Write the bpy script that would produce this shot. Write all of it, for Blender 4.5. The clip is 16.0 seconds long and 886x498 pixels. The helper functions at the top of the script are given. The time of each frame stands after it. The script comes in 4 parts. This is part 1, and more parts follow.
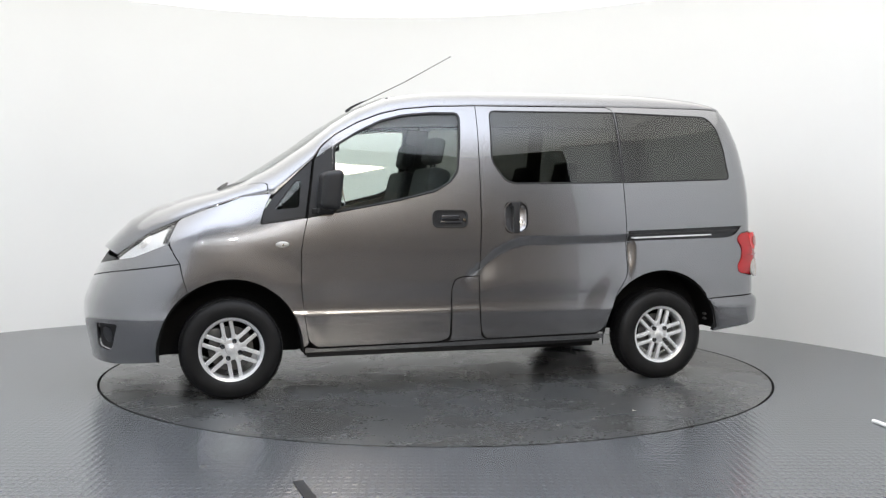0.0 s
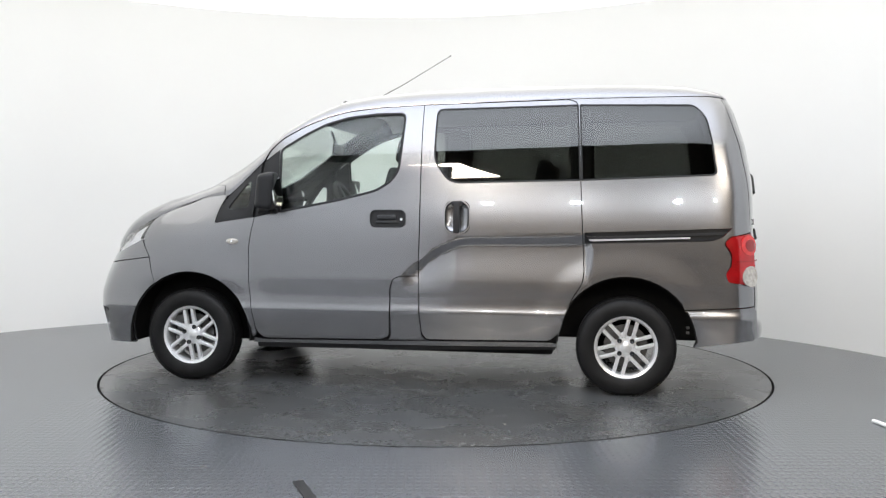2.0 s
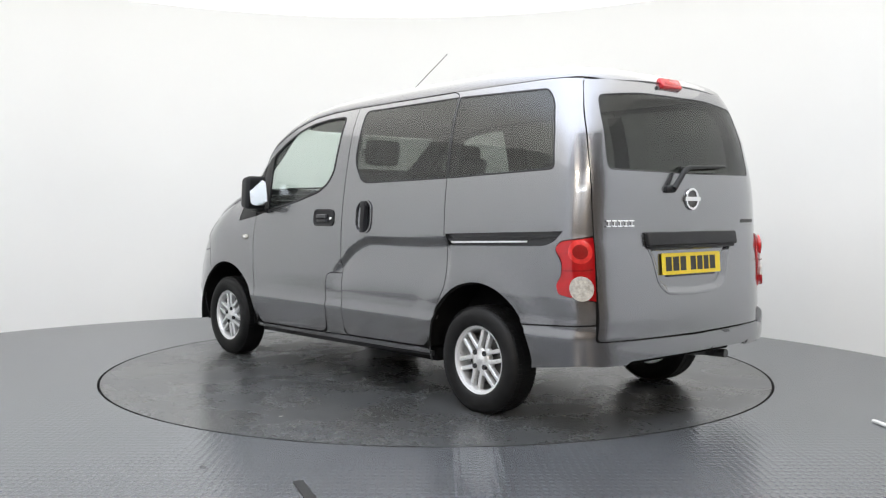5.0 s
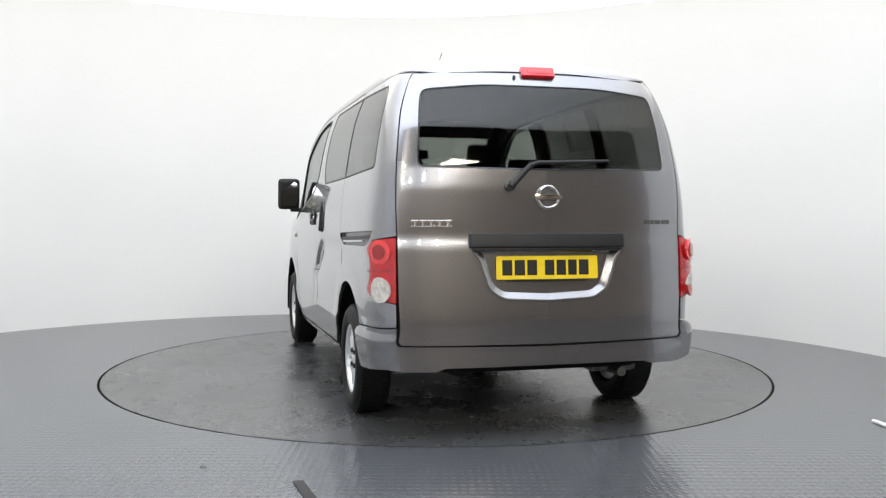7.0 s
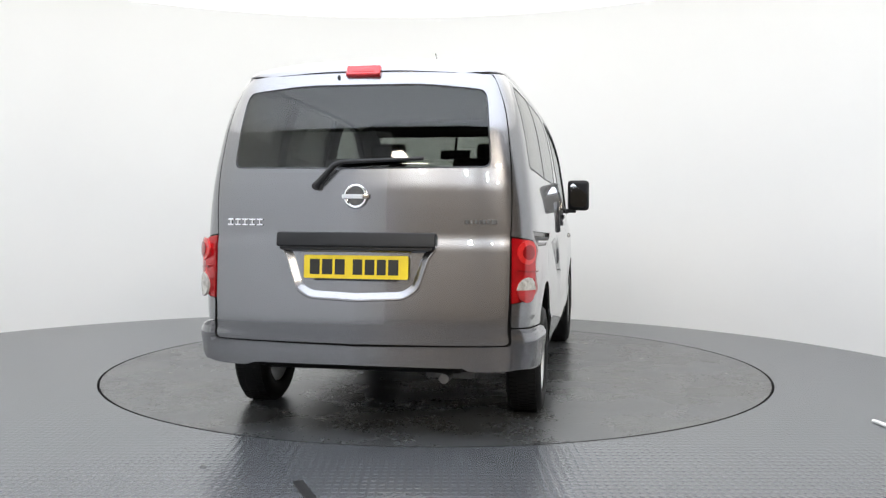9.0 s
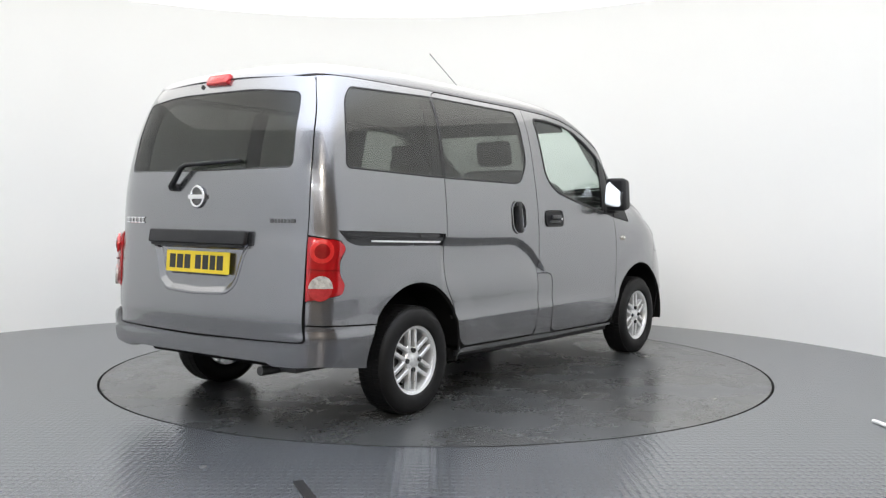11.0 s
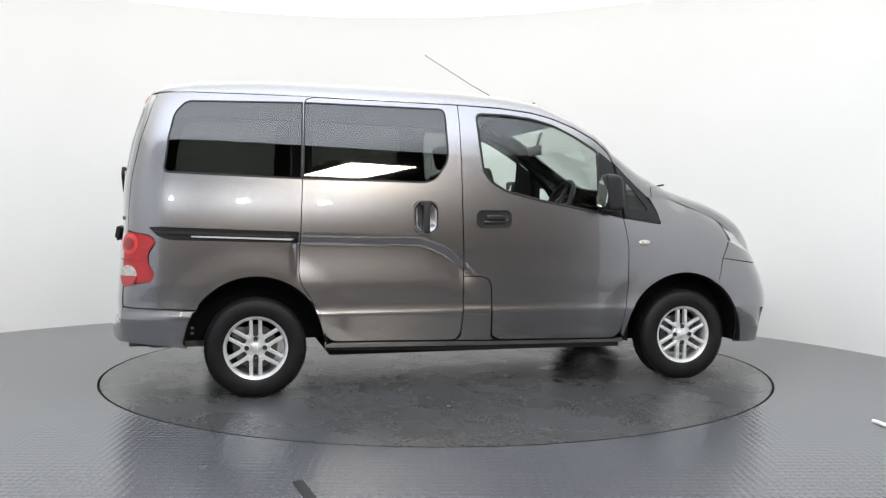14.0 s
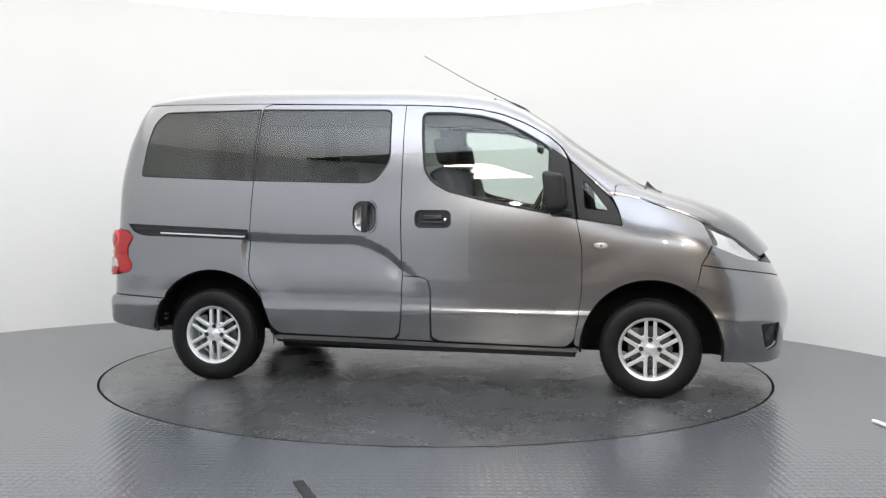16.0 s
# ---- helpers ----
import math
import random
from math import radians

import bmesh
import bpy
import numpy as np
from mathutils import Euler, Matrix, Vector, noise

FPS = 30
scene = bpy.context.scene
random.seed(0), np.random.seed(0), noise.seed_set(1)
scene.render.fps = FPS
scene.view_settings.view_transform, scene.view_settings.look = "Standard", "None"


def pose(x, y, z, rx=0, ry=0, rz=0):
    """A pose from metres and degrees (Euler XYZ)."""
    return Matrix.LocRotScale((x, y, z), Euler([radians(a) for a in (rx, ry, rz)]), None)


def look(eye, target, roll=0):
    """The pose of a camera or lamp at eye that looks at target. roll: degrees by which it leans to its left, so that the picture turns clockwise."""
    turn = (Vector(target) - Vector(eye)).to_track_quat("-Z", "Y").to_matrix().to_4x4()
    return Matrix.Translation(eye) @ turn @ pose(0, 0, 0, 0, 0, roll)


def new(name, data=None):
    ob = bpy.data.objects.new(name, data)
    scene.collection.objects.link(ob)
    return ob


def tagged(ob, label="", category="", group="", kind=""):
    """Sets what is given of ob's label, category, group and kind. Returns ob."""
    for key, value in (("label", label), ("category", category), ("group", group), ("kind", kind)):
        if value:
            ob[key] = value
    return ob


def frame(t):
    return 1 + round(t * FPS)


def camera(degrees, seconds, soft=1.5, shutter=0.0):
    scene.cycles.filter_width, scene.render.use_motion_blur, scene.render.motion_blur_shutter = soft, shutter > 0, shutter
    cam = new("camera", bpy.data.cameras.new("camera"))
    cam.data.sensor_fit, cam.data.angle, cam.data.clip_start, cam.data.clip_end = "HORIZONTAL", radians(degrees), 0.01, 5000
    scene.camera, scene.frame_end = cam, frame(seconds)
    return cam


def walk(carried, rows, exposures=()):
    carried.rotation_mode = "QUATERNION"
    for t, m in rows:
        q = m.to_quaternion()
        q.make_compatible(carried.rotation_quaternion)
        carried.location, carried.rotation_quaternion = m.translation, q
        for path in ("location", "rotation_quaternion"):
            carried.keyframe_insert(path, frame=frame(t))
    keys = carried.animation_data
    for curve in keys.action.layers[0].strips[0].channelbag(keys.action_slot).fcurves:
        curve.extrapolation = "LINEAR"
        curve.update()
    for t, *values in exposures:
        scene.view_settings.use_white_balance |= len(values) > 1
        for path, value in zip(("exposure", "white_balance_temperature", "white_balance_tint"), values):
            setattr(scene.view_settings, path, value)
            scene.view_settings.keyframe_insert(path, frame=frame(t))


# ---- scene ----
# ---------------------------------------------------------------- camera
cam = camera(50.85, 16.0, soft=1.25)
EYE, PITCH, ROLL, PAN = (0.0, -6.48, 1.1058), -2.556, -0.244, -0.358
VIEW = pose(*EYE, 90 + PITCH, ROLL, PAN)
walk(cam, [(0.0, VIEW), (16.0, VIEW)])

# turn of the platform: seconds, degrees
TURN = [(0.0, 195.42), (0.5, 189.09), (1.0, 182.44), (1.5, 176.14), (2.0, 169.58), (2.5, 163.25), (3.0, 156.60),
        (3.5, 150.10), (4.25, 140.75), (5.0, 131.20), (5.5, 124.96), (6.0, 118.21), (6.5, 111.86), (7.0, 105.10), (7.5, 98.77),
        (8.0, 92.05), (8.5, 85.73), (9.0, 79.09), (9.5, 72.79), (10.0, 66.15), (10.75, 56.20), (11.5, 46.20),
        (12.0, 39.76), (12.5, 33.45), (13.0, 26.86), (13.5, 20.45), (14.0, 13.85), (14.5, 7.52), (15.0, 0.88),
        (15.5, -5.42), (16.0, -11.94)]
AXIS = (-0.081, 0.003)          # the platform's axis in the van's own space
RING = 2.2295

# ---------------------------------------------------------------- world and light
world = bpy.data.worlds.new("world")
scene.world = world
world.use_nodes = True
world.node_tree.nodes["Background"].inputs[0].default_value = (0.5, 0.48, 0.45, 1)
world.node_tree.nodes["Background"].inputs[1].default_value = 0.03
SOFT_RIM, SOFT_EDGE, SOFT_CORE, LAMP, HALL_FILL = 0.68, 1.06, 2.3, 11.0, 520.0
for lx in (-2.0, -0.7, 0.8, 2.0):
    light = bpy.data.lights.new("hall_lamp", "AREA")
    light.shape, light.size, light.energy, light.color = "DISK", 0.17, LAMP, (0.93, 0.97, 1.0)
    new("hall_lamp", light).matrix_world = look((lx, -8.0, 2.9), (lx * 0.6, 2.0, 1.0))
# two added fill lamps that brighten the hall walls, not known fittings
for lx in (-3.5, 3.5):
    light = bpy.data.lights.new("hall_fill", "AREA")
    light.shape, light.size, light.size_y, light.energy, light.color = "RECTANGLE", 1.2, 3.6, HALL_FILL, (1.0, 0.88, 0.72)
    new("hall_fill", light).matrix_world = look((lx, -10.8, 5.1), (lx, -11.6, 0.0))
scene.view_settings.exposure = 0.62


# ---------------------------------------------------------------- materials
def nodes_of(name):
    m = bpy.data.materials.new(name)
    m.use_nodes = True
    nt = m.node_tree
    return m, nt, nt.nodes["Principled BSDF"]


def noise_node(nt, scale, detail=4.0, rough=0.55, coords="Object"):
    tc = nt.nodes.new("ShaderNodeTexCoord")
    n = nt.nodes.new("ShaderNodeTexNoise")
    n.inputs["Scale"].default_value, n.inputs["Detail"].default_value, n.inputs["Roughness"].default_value = scale, detail, rough
    nt.links.new(tc.outputs[coords], n.inputs["Vector"])
    return n


def ramp_node(nt, src, stops):
    r = nt.nodes.new("ShaderNodeValToRGB")
    while len(r.color_ramp.elements) < len(stops):
        r.color_ramp.elements.new(0.5)
    for e, (p, c) in zip(r.color_ramp.elements, stops):
        e.position, e.color = p, (*c, 1) if len(c) == 3 else c
    nt.links.new(src, r.inputs[0])
    return r


def surface(name, color, rough=0.5, metal=0.0, vary=0.12, scale=6.0, grain=0.0, grain_scale=120.0, coat=0.0, spec=0.5, rough_vary=0.08):
    """A plain material whose colour and gloss vary at two scales."""
    m, nt, b = nodes_of(name)
    n = noise_node(nt, scale)
    lo, hi = [c * (1 - vary) for c in color], [min(1, c * (1 + vary)) for c in color]
    nt.links.new(ramp_node(nt, n.outputs["Fac"], [(0.3, lo), (0.7, hi)]).outputs[0], b.inputs["Base Color"])
    f = noise_node(nt, grain_scale, 3.0)
    mr = nt.nodes.new("ShaderNodeMapRange")
    mr.inputs["To Min"].default_value, mr.inputs["To Max"].default_value = max(0.02, rough - rough_vary), min(1, rough + rough_vary)
    nt.links.new(f.outputs["Fac"], mr.inputs["Value"])
    nt.links.new(mr.outputs[0], b.inputs["Roughness"])
    b.inputs["Metallic"].default_value = metal
    b.inputs["Specular IOR Level"].default_value = spec
    b.inputs["Coat Weight"].default_value = coat
    b.inputs["Coat Roughness"].default_value = 0.04
    if grain:
        bp = nt.nodes.new("ShaderNodeBump")
        bp.inputs["Strength"].default_value, bp.inputs["Distance"].default_value = grain, 0.002
        nt.links.new(f.outputs["Fac"], bp.inputs["Height"])
        nt.links.new(bp.outputs[0], b.inputs["Normal"])
    return m


def paint_material():
    m, nt, b = nodes_of("grey_metallic_paint")
    n = noise_node(nt, 900.0, 2.0)
    nt.links.new(ramp_node(nt, n.outputs["Fac"], [(0.3, (0.220, 0.221, 0.231)), (0.7, (0.294, 0.296, 0.309))]).outputs[0], b.inputs["Base Color"])
    b.inputs["Metallic"].default_value = 0.9
    b.inputs["Roughness"].default_value = 0.25
    b.inputs["Coat Weight"].default_value = 1.0
    b.inputs["Coat Roughness"].default_value = 0.03
    peel = noise_node(nt, 45.0, 2.0)
    bp = nt.nodes.new("ShaderNodeBump")
    bp.inputs["Strength"].default_value, bp.inputs["Distance"].default_value = 0.008, 0.002
    nt.links.new(peel.outputs["Fac"], bp.inputs["Height"])
    nt.links.new(bp.outputs[0], b.inputs["Coat Normal"])
    return m


def glass_material(name, tint, gloss=0.04):
    """A pane: tinted see-through body under a clear mirror gloss."""
    m = bpy.data.materials.new(name)
    m.use_nodes = True
    nt = m.node_tree
    nt.nodes.clear()
    out, mix = nt.nodes.new("ShaderNodeOutputMaterial"), nt.nodes.new("ShaderNodeMixShader")
    tr, gl, lw = nt.nodes.new("ShaderNodeBsdfTransparent"), nt.nodes.new("ShaderNodeBsdfGlossy"), nt.nodes.new("ShaderNodeLayerWeight")
    tr.inputs[0].default_value = (*tint, 1)
    gl.inputs["Roughness"].default_value = 0.02
    lw.inputs["Blend"].default_value = 0.5
    pw, ad = nt.nodes.new("ShaderNodeMath"), nt.nodes.new("ShaderNodeMath")
    pw.operation, ad.operation = "POWER", "MULTIPLY_ADD"
    pw.inputs[1].default_value = 4.5
    ad.inputs[1].default_value, ad.inputs[2].default_value = 0.9, gloss
    nt.links.new(lw.outputs["Facing"], pw.inputs[0])
    nt.links.new(pw.outputs[0], ad.inputs[0])
    nt.links.new(ad.outputs[0], mix.inputs[0])
    nt.links.new(tr.outputs[0], mix.inputs[1])
    nt.links.new(gl.outputs[0], mix.inputs[2])
    nt.links.new(mix.outputs[0], out.inputs[0])
    return m


def softbox_material():
    """Lit cloth, brightest on its hall side."""
    m, nt, b = nodes_of("softbox_cloth")
    b.inputs["Base Color"].default_value = (0.8, 0.8, 0.8, 1)
    tc, mp, g = nt.nodes.new("ShaderNodeTexCoord"), nt.nodes.new("ShaderNodeMapping"), nt.nodes.new("ShaderNodeTexGradient")
    g.gradient_type = "SPHERICAL"
    mp.inputs["Scale"].default_value = (1 / 3.3, 1 / 3.3, 0)
    mp.inputs["Location"].default_value = (0.2 / 3.3, 3.2 / 3.3, 0)
    nt.links.new(tc.outputs["Object"], mp.inputs["Vector"])
    nt.links.new(mp.outputs[0], g.inputs["Vector"])
    mr = nt.nodes.new("ShaderNodeMapRange")
    mr.inputs["From Max"].default_value = 0.6
    mr.inputs["To Min"].default_value, mr.inputs["To Max"].default_value = SOFT_EDGE, SOFT_CORE
    nt.links.new(g.outputs["Fac"], mr.inputs["Value"])
    # the cloth's glow is turned down along its rim to keep the wall's top from washing out
    mp2, g2, rim = nt.nodes.new("ShaderNodeMapping"), nt.nodes.new("ShaderNodeTexGradient"), nt.nodes.new("ShaderNodeMapRange")
    g2.gradient_type = "SPHERICAL"
    mp2.inputs["Scale"].default_value = (1 / 4.4, 1 / 4.4, 0)
    mp2.inputs["Location"].default_value = (0.54 / 4.4, 0.93 / 4.4, 0)
    nt.links.new(tc.outputs["Object"], mp2.inputs["Vector"])
    nt.links.new(mp2.outputs[0], g2.inputs["Vector"])
    rim.inputs["From Min"].default_value, rim.inputs["From Max"].default_value = 0.06, 0.36
    rim.inputs["To Min"].default_value, rim.inputs["To Max"].default_value = SOFT_RIM / SOFT_EDGE, 1.0
    nt.links.new(g2.outputs["Fac"], rim.inputs["Value"])
    power = nt.nodes.new("ShaderNodeMath")
    power.operation = "MULTIPLY"
    nt.links.new(mr.outputs[0], power.inputs[0])
    nt.links.new(rim.outputs[0], power.inputs[1])
    nt.links.new(power.outputs[0], b.inputs["Emission Strength"])
    nt.links.new(ramp_node(nt, g.outputs["Fac"], [(0.0, (1.0, 0.985, 0.94)), (0.35, (0.93, 0.985, 1.10))]).outputs[0], b.inputs["Emission Color"])
    return m


def floor_material(name, dirty):
    """Painted tread plate: raised lozenges in two directions, scuffs, and a semi-gloss coat."""
    m, nt, b = nodes_of(name)
    tc = nt.nodes.new("ShaderNodeTexCoord")
    big, fine = noise_node(nt, 1.1, 1.5, 0.5), noise_node(nt, 38.0, 5.0, 0.7)
    if dirty:
        col = ramp_node(nt, big.outputs["Fac"], [(0.25, (0.054, 0.054, 0.052)), (0.50, (0.064, 0.067, 0.069)), (0.75, (0.071, 0.075, 0.080))])
    else:
        col = ramp_node(nt, big.outputs["Fac"], [(0.28, (0.080, 0.086, 0.095)), (0.72, (0.097, 0.104, 0.114))])
    mixc = nt.nodes.new("ShaderNodeMixRGB")
    mixc.blend_type = "MULTIPLY"
    mixc.inputs[0].default_value = 0.12 if dirty else 0.10
    nt.links.new(col.outputs[0], mixc.inputs[1])
    nt.links.new(ramp_node(nt, fine.outputs["Fac"], [(0.35, (0.6, 0.6, 0.58)), (0.6, (1, 1, 1))]).outputs[0], mixc.inputs[2])
    nt.links.new(mixc.outputs[0], b.inputs["Base Color"])
    mr = nt.nodes.new("ShaderNodeMapRange")
    mr.inputs["From Min"].default_value, mr.inputs["From Max"].default_value = 0.3, 0.7
    mr.inputs["To Min"].default_value, mr.inputs["To Max"].default_value = (0.24, 0.27) if dirty else (0.19, 0.24)
    nt.links.new(fine.outputs["Fac"], mr.inputs["Value"])
    b.inputs["Specular IOR Level"].default_value = 0.85
    nt.links.new(mr.outputs[0], b.inputs["Roughness"])
    if dirty:
        # dull dusty patches on the worn plate
        dust = ramp_node(nt, noise_node(nt, 2.3, 3.0, 0.5).outputs["Fac"], [(0.35, (0.0, 0.0, 0.0)), (0.75, (0.055, 0.055, 0.055))])
        add = nt.nodes.new("ShaderNodeMath")
        add.operation = "ADD"
        nt.links.new(mr.outputs[0], add.inputs[0])
        nt.links.new(dust.outputs[0], add.inputs[1])
        nt.links.new(add.outputs[0], b.inputs["Roughness"])
    # raised bars in staggered rows
    mp = nt.nodes.new("ShaderNodeMapping")
    mp.inputs["Scale"].default_value = (1 / 0.036, 1 / 0.050, 1)
    nt.links.new(tc.outputs["Object"], mp.inputs["Vector"])
    v = nt.nodes.new("ShaderNodeTexVoronoi")
    v.voronoi_dimensions = "2D"
    v.inputs["Scale"].default_value, v.inputs["Randomness"].default_value = 1.0, 0.05
    nt.links.new(mp.outputs[0], v.inputs["Vector"])
    height = ramp_node(nt, v.outputs["Distance"], [(0.16, (1, 1, 1)), (0.36, (0, 0, 0))]).outputs[0]
    bp = nt.nodes.new("ShaderNodeBump")
    bp.inputs["Strength"].default_value, bp.inputs["Distance"].default_value = (0.10 if dirty else 0.50), 0.0012
    nt.links.new(height, bp.inputs["Height"])
    nt.links.new(bp.outputs[0], b.inputs["Normal"])
    return m


PAINT = paint_material()
GLASS_CLEAR = glass_material("clear_tinted_glass", (0.92, 0.955, 0.935))
GLASS_DARK = glass_material("privacy_glass", (0.43, 0.44, 0.425), 0.075)
# copy of the side glass with its gloss cut to dim the rear window's reflection
GLASS_REAR = glass_material("privacy_glass_low_gloss", (0.46, 0.47, 0.455), 0.045)
GLASS_LENS = glass_material("clear_lens", (0.95, 0.95, 0.95))
BLACK_PLASTIC = surface("black_plastic", (0.014, 0.0145, 0.016), 0.45, spec=0.35, vary=0.2, grain=0.15, grain_scale=400)
BLACK_GLOSS = surface("black_gloss_trim", (0.02, 0.021, 0.024), 0.22, vary=0.1)
RUBBER = surface("tyre_rubber", (0.008, 0.008, 0.0084), 0.55, spec=0.25, vary=0.25, scale=14, grain=0.2, grain_scale=200)
UNDER = surface("underbody_black", (0.006, 0.006, 0.006), 0.85, spec=0.2, vary=0.3)
ALLOY = surface("silver_alloy", (0.74, 0.75, 0.76), 0.30, metal=0.55, vary=0.06, scale=20)
DARK_METAL = surface("brake_metal", (0.12, 0.12, 0.12), 0.45, metal=0.8, vary=0.3, scale=20)
CHROME = surface("chrome", (0.82, 0.82, 0.83), 0.09, metal=1.0, vary=0.03, rough_vary=0.03)
RED_LENS = surface("red_lens", (0.46, 0.006, 0.010), 0.12, metal=0.35, vary=0.15, scale=22, coat=1.0, spec=0.35, rough_vary=0.04)
CLEAR_LENS = surface("frosted_clear_lens", (0.46, 0.44, 0.40), 0.14, vary=0.3, scale=60, coat=1.0)
RED_DEEP = surface("deep_red_lens", (0.30, 0.003, 0.006), 0.12, metal=0.3, vary=0.15, scale=22, coat=1.0)
RED_RIB = surface("pale_red_rib", (0.62, 0.02, 0.02), 0.15, vary=0.15, scale=60, coat=1.0)
PINK_LENS = surface("pink_clear_lens", (0.42, 0.030, 0.034), 0.14, vary=0.15, scale=60, coat=1.0)
PLATE = surface("yellow_plate", (0.80, 0.60, 0.02), 0.34, vary=0.06, scale=10)
PLATE_INK = surface("plate_ink", (0.015, 0.015, 0.012), 0.4, vary=0.1)
SEAT = surface("dark_grey_seat_fabric", (0.030, 0.031, 0.034), 0.9, vary=0.25, scale=40, grain=0.5, grain_scale=300)
TRIM = surface("grey_cabin_trim", (0.050, 0.050, 0.052), 0.7, vary=0.15, grain=0.2)
HEADLINER = surface("pale_headliner", (0.50, 0.49, 0.46), 0.9, vary=0.06, grain=0.2)
MIRROR = surface("mirror_glass", (0.85, 0.86, 0.86), 0.03, metal=1.0, vary=0.01, rough_vary=0.01)
REFLECTOR = surface("lamp_reflector", (0.80, 0.81, 0.82), 0.3, metal=0.3, vary=0.08, scale=60)
WALL = surface("white_studio_wall", (0.885, 0.89, 0.888), 0.75, vary=0.012, scale=0.7, grain=0.06, grain_scale=60)
HALL = surface("brown_hall_wall", (0.200, 0.174, 0.146), 0.8, vary=0.25, scale=1.5)
HALL_CEIL = surface("dark_hall_ceiling", (0.05, 0.048, 0.045), 0.9, vary=0.2, scale=2)
FLOOR = floor_material("grey_tread_plate", False)
TABLE = floor_material("worn_tread_plate", True)
GAP = surface("gap_black", (0.01, 0.01, 0.01), 0.9, vary=0.2)
SOFT = softbox_material()


# ---------------------------------------------------------------- mesh helpers
def mk(name, verts, faces, mat, parent=None, label="", normals=None, smooth=True):
    """ONE mesh object from vertices and faces, under a thing or a part."""
    me = bpy.data.meshes.new(name)
    me.from_pydata([tuple(map(float, v)) for v in verts], [], [tuple(map(int, f)) for f in faces])
    me.materials.append(mat)
    me.update()
    if smooth:
        me.polygons.foreach_set("use_smooth", [True] * len(me.polygons))
    if normals is not None:
        me.normals_split_custom_set_from_vertices([tuple(map(float, n)) for n in normals])
    ob = new(name, me)
    if parent is not None:
        ob.parent = parent
    if label:
        tagged(ob, label)
    return ob


def part(name, bm, mat, parent=None, label="", angle=35):
    """Link a bmesh as ONE mesh object; edges sharper than the angle stay crisp."""
    bmesh.ops.recalc_face_normals(bm, faces=bm.faces)
    for f in bm.faces:
        f.smooth = True
    for e in bm.edges:
        if len(e.link_faces) == 2 and e.calc_face_angle(0) > radians(angle):
            e.smooth = False
    me = bpy.data.meshes.new(name)
    bm.to_mesh(me)
    bm.free()
    me.materials.append(mat)
    ob = new(name, me)
    if parent is not None:
        ob.parent = parent
    if label:
        tagged(ob, label)
    return ob


def box(bm, lo, hi, bevel=0.0, seg=2, m=None):
    r = bmesh.ops.create_cube(bm, size=1.0)
    vs = r["verts"]
    bmesh.ops.scale(bm, vec=[b - a for a, b in zip(lo, hi)], verts=vs)
    bmesh.ops.translate(bm, vec=[(a + b) / 2 for a, b in zip(lo, hi)], verts=vs)
    if bevel:
        es = list({e for v in vs for e in v.link_edges})
        r = bmesh.ops.bevel(bm, geom=es, offset=bevel, segments=seg, affect="EDGES", profile=0.6)
        vs = list({v for f in r["faces"] for v in f.verts} | {v for v in vs if v.is_valid})
    if m is not None:
        bmesh.ops.transform(bm, matrix=m, verts=vs)
    return vs


def lathe(bm, profile, seg=48, axis="y", close=False):
    """Turn (radius, along) pairs about an axis through the origin."""
    rings = []
    for k in range(seg):
        a = 2 * math.pi * k / seg
        ring = []
        for r, h in profile:
            c, s = r * math.cos(a), r * math.sin(a)
            ring.append(bm.verts.new((c, h, s) if axis == "y" else (c, s, h)))
        rings.append(ring)
    n = len(profile)
    for k in range(seg):
        a, b = rings[k], rings[(k + 1) % seg]
        for i in range(n if close else n - 1):
            j = (i + 1) % n
            bm.faces.new((a[i], b[i], b[j], a[j]))
    bmesh.ops.remove_doubles(bm, verts=bm.verts, dist=1e-6)


def tube(bm, pts, r, seg=8, r_end=None):
    """A round rod along points."""
    rings = []
    for i, p in enumerate(pts):
        p = Vector(p)
        d = (Vector(pts[min(i + 1, len(pts) - 1)]) - Vector(pts[max(i - 1, 0)])).normalized()
        u = d.cross(Vector((0, 0, 1) if abs(d.z) < 0.9 else (1, 0, 0))).normalized()
        v = d.cross(u)
        rr = r if r_end is None else r + (r_end - r) * i / (len(pts) - 1)
        rings.append([bm.verts.new(p + rr * (math.cos(2 * math.pi * k / seg) * u + math.sin(2 * math.pi * k / seg) * v)) for k in range(seg)])
    for a, b in zip(rings, rings[1:]):
        for k in range(seg):
            bm.faces.new((a[k], a[(k + 1) % seg], b[(k + 1) % seg], b[k]))
    bm.faces.new(rings[0])
    bm.faces.new(rings[-1])


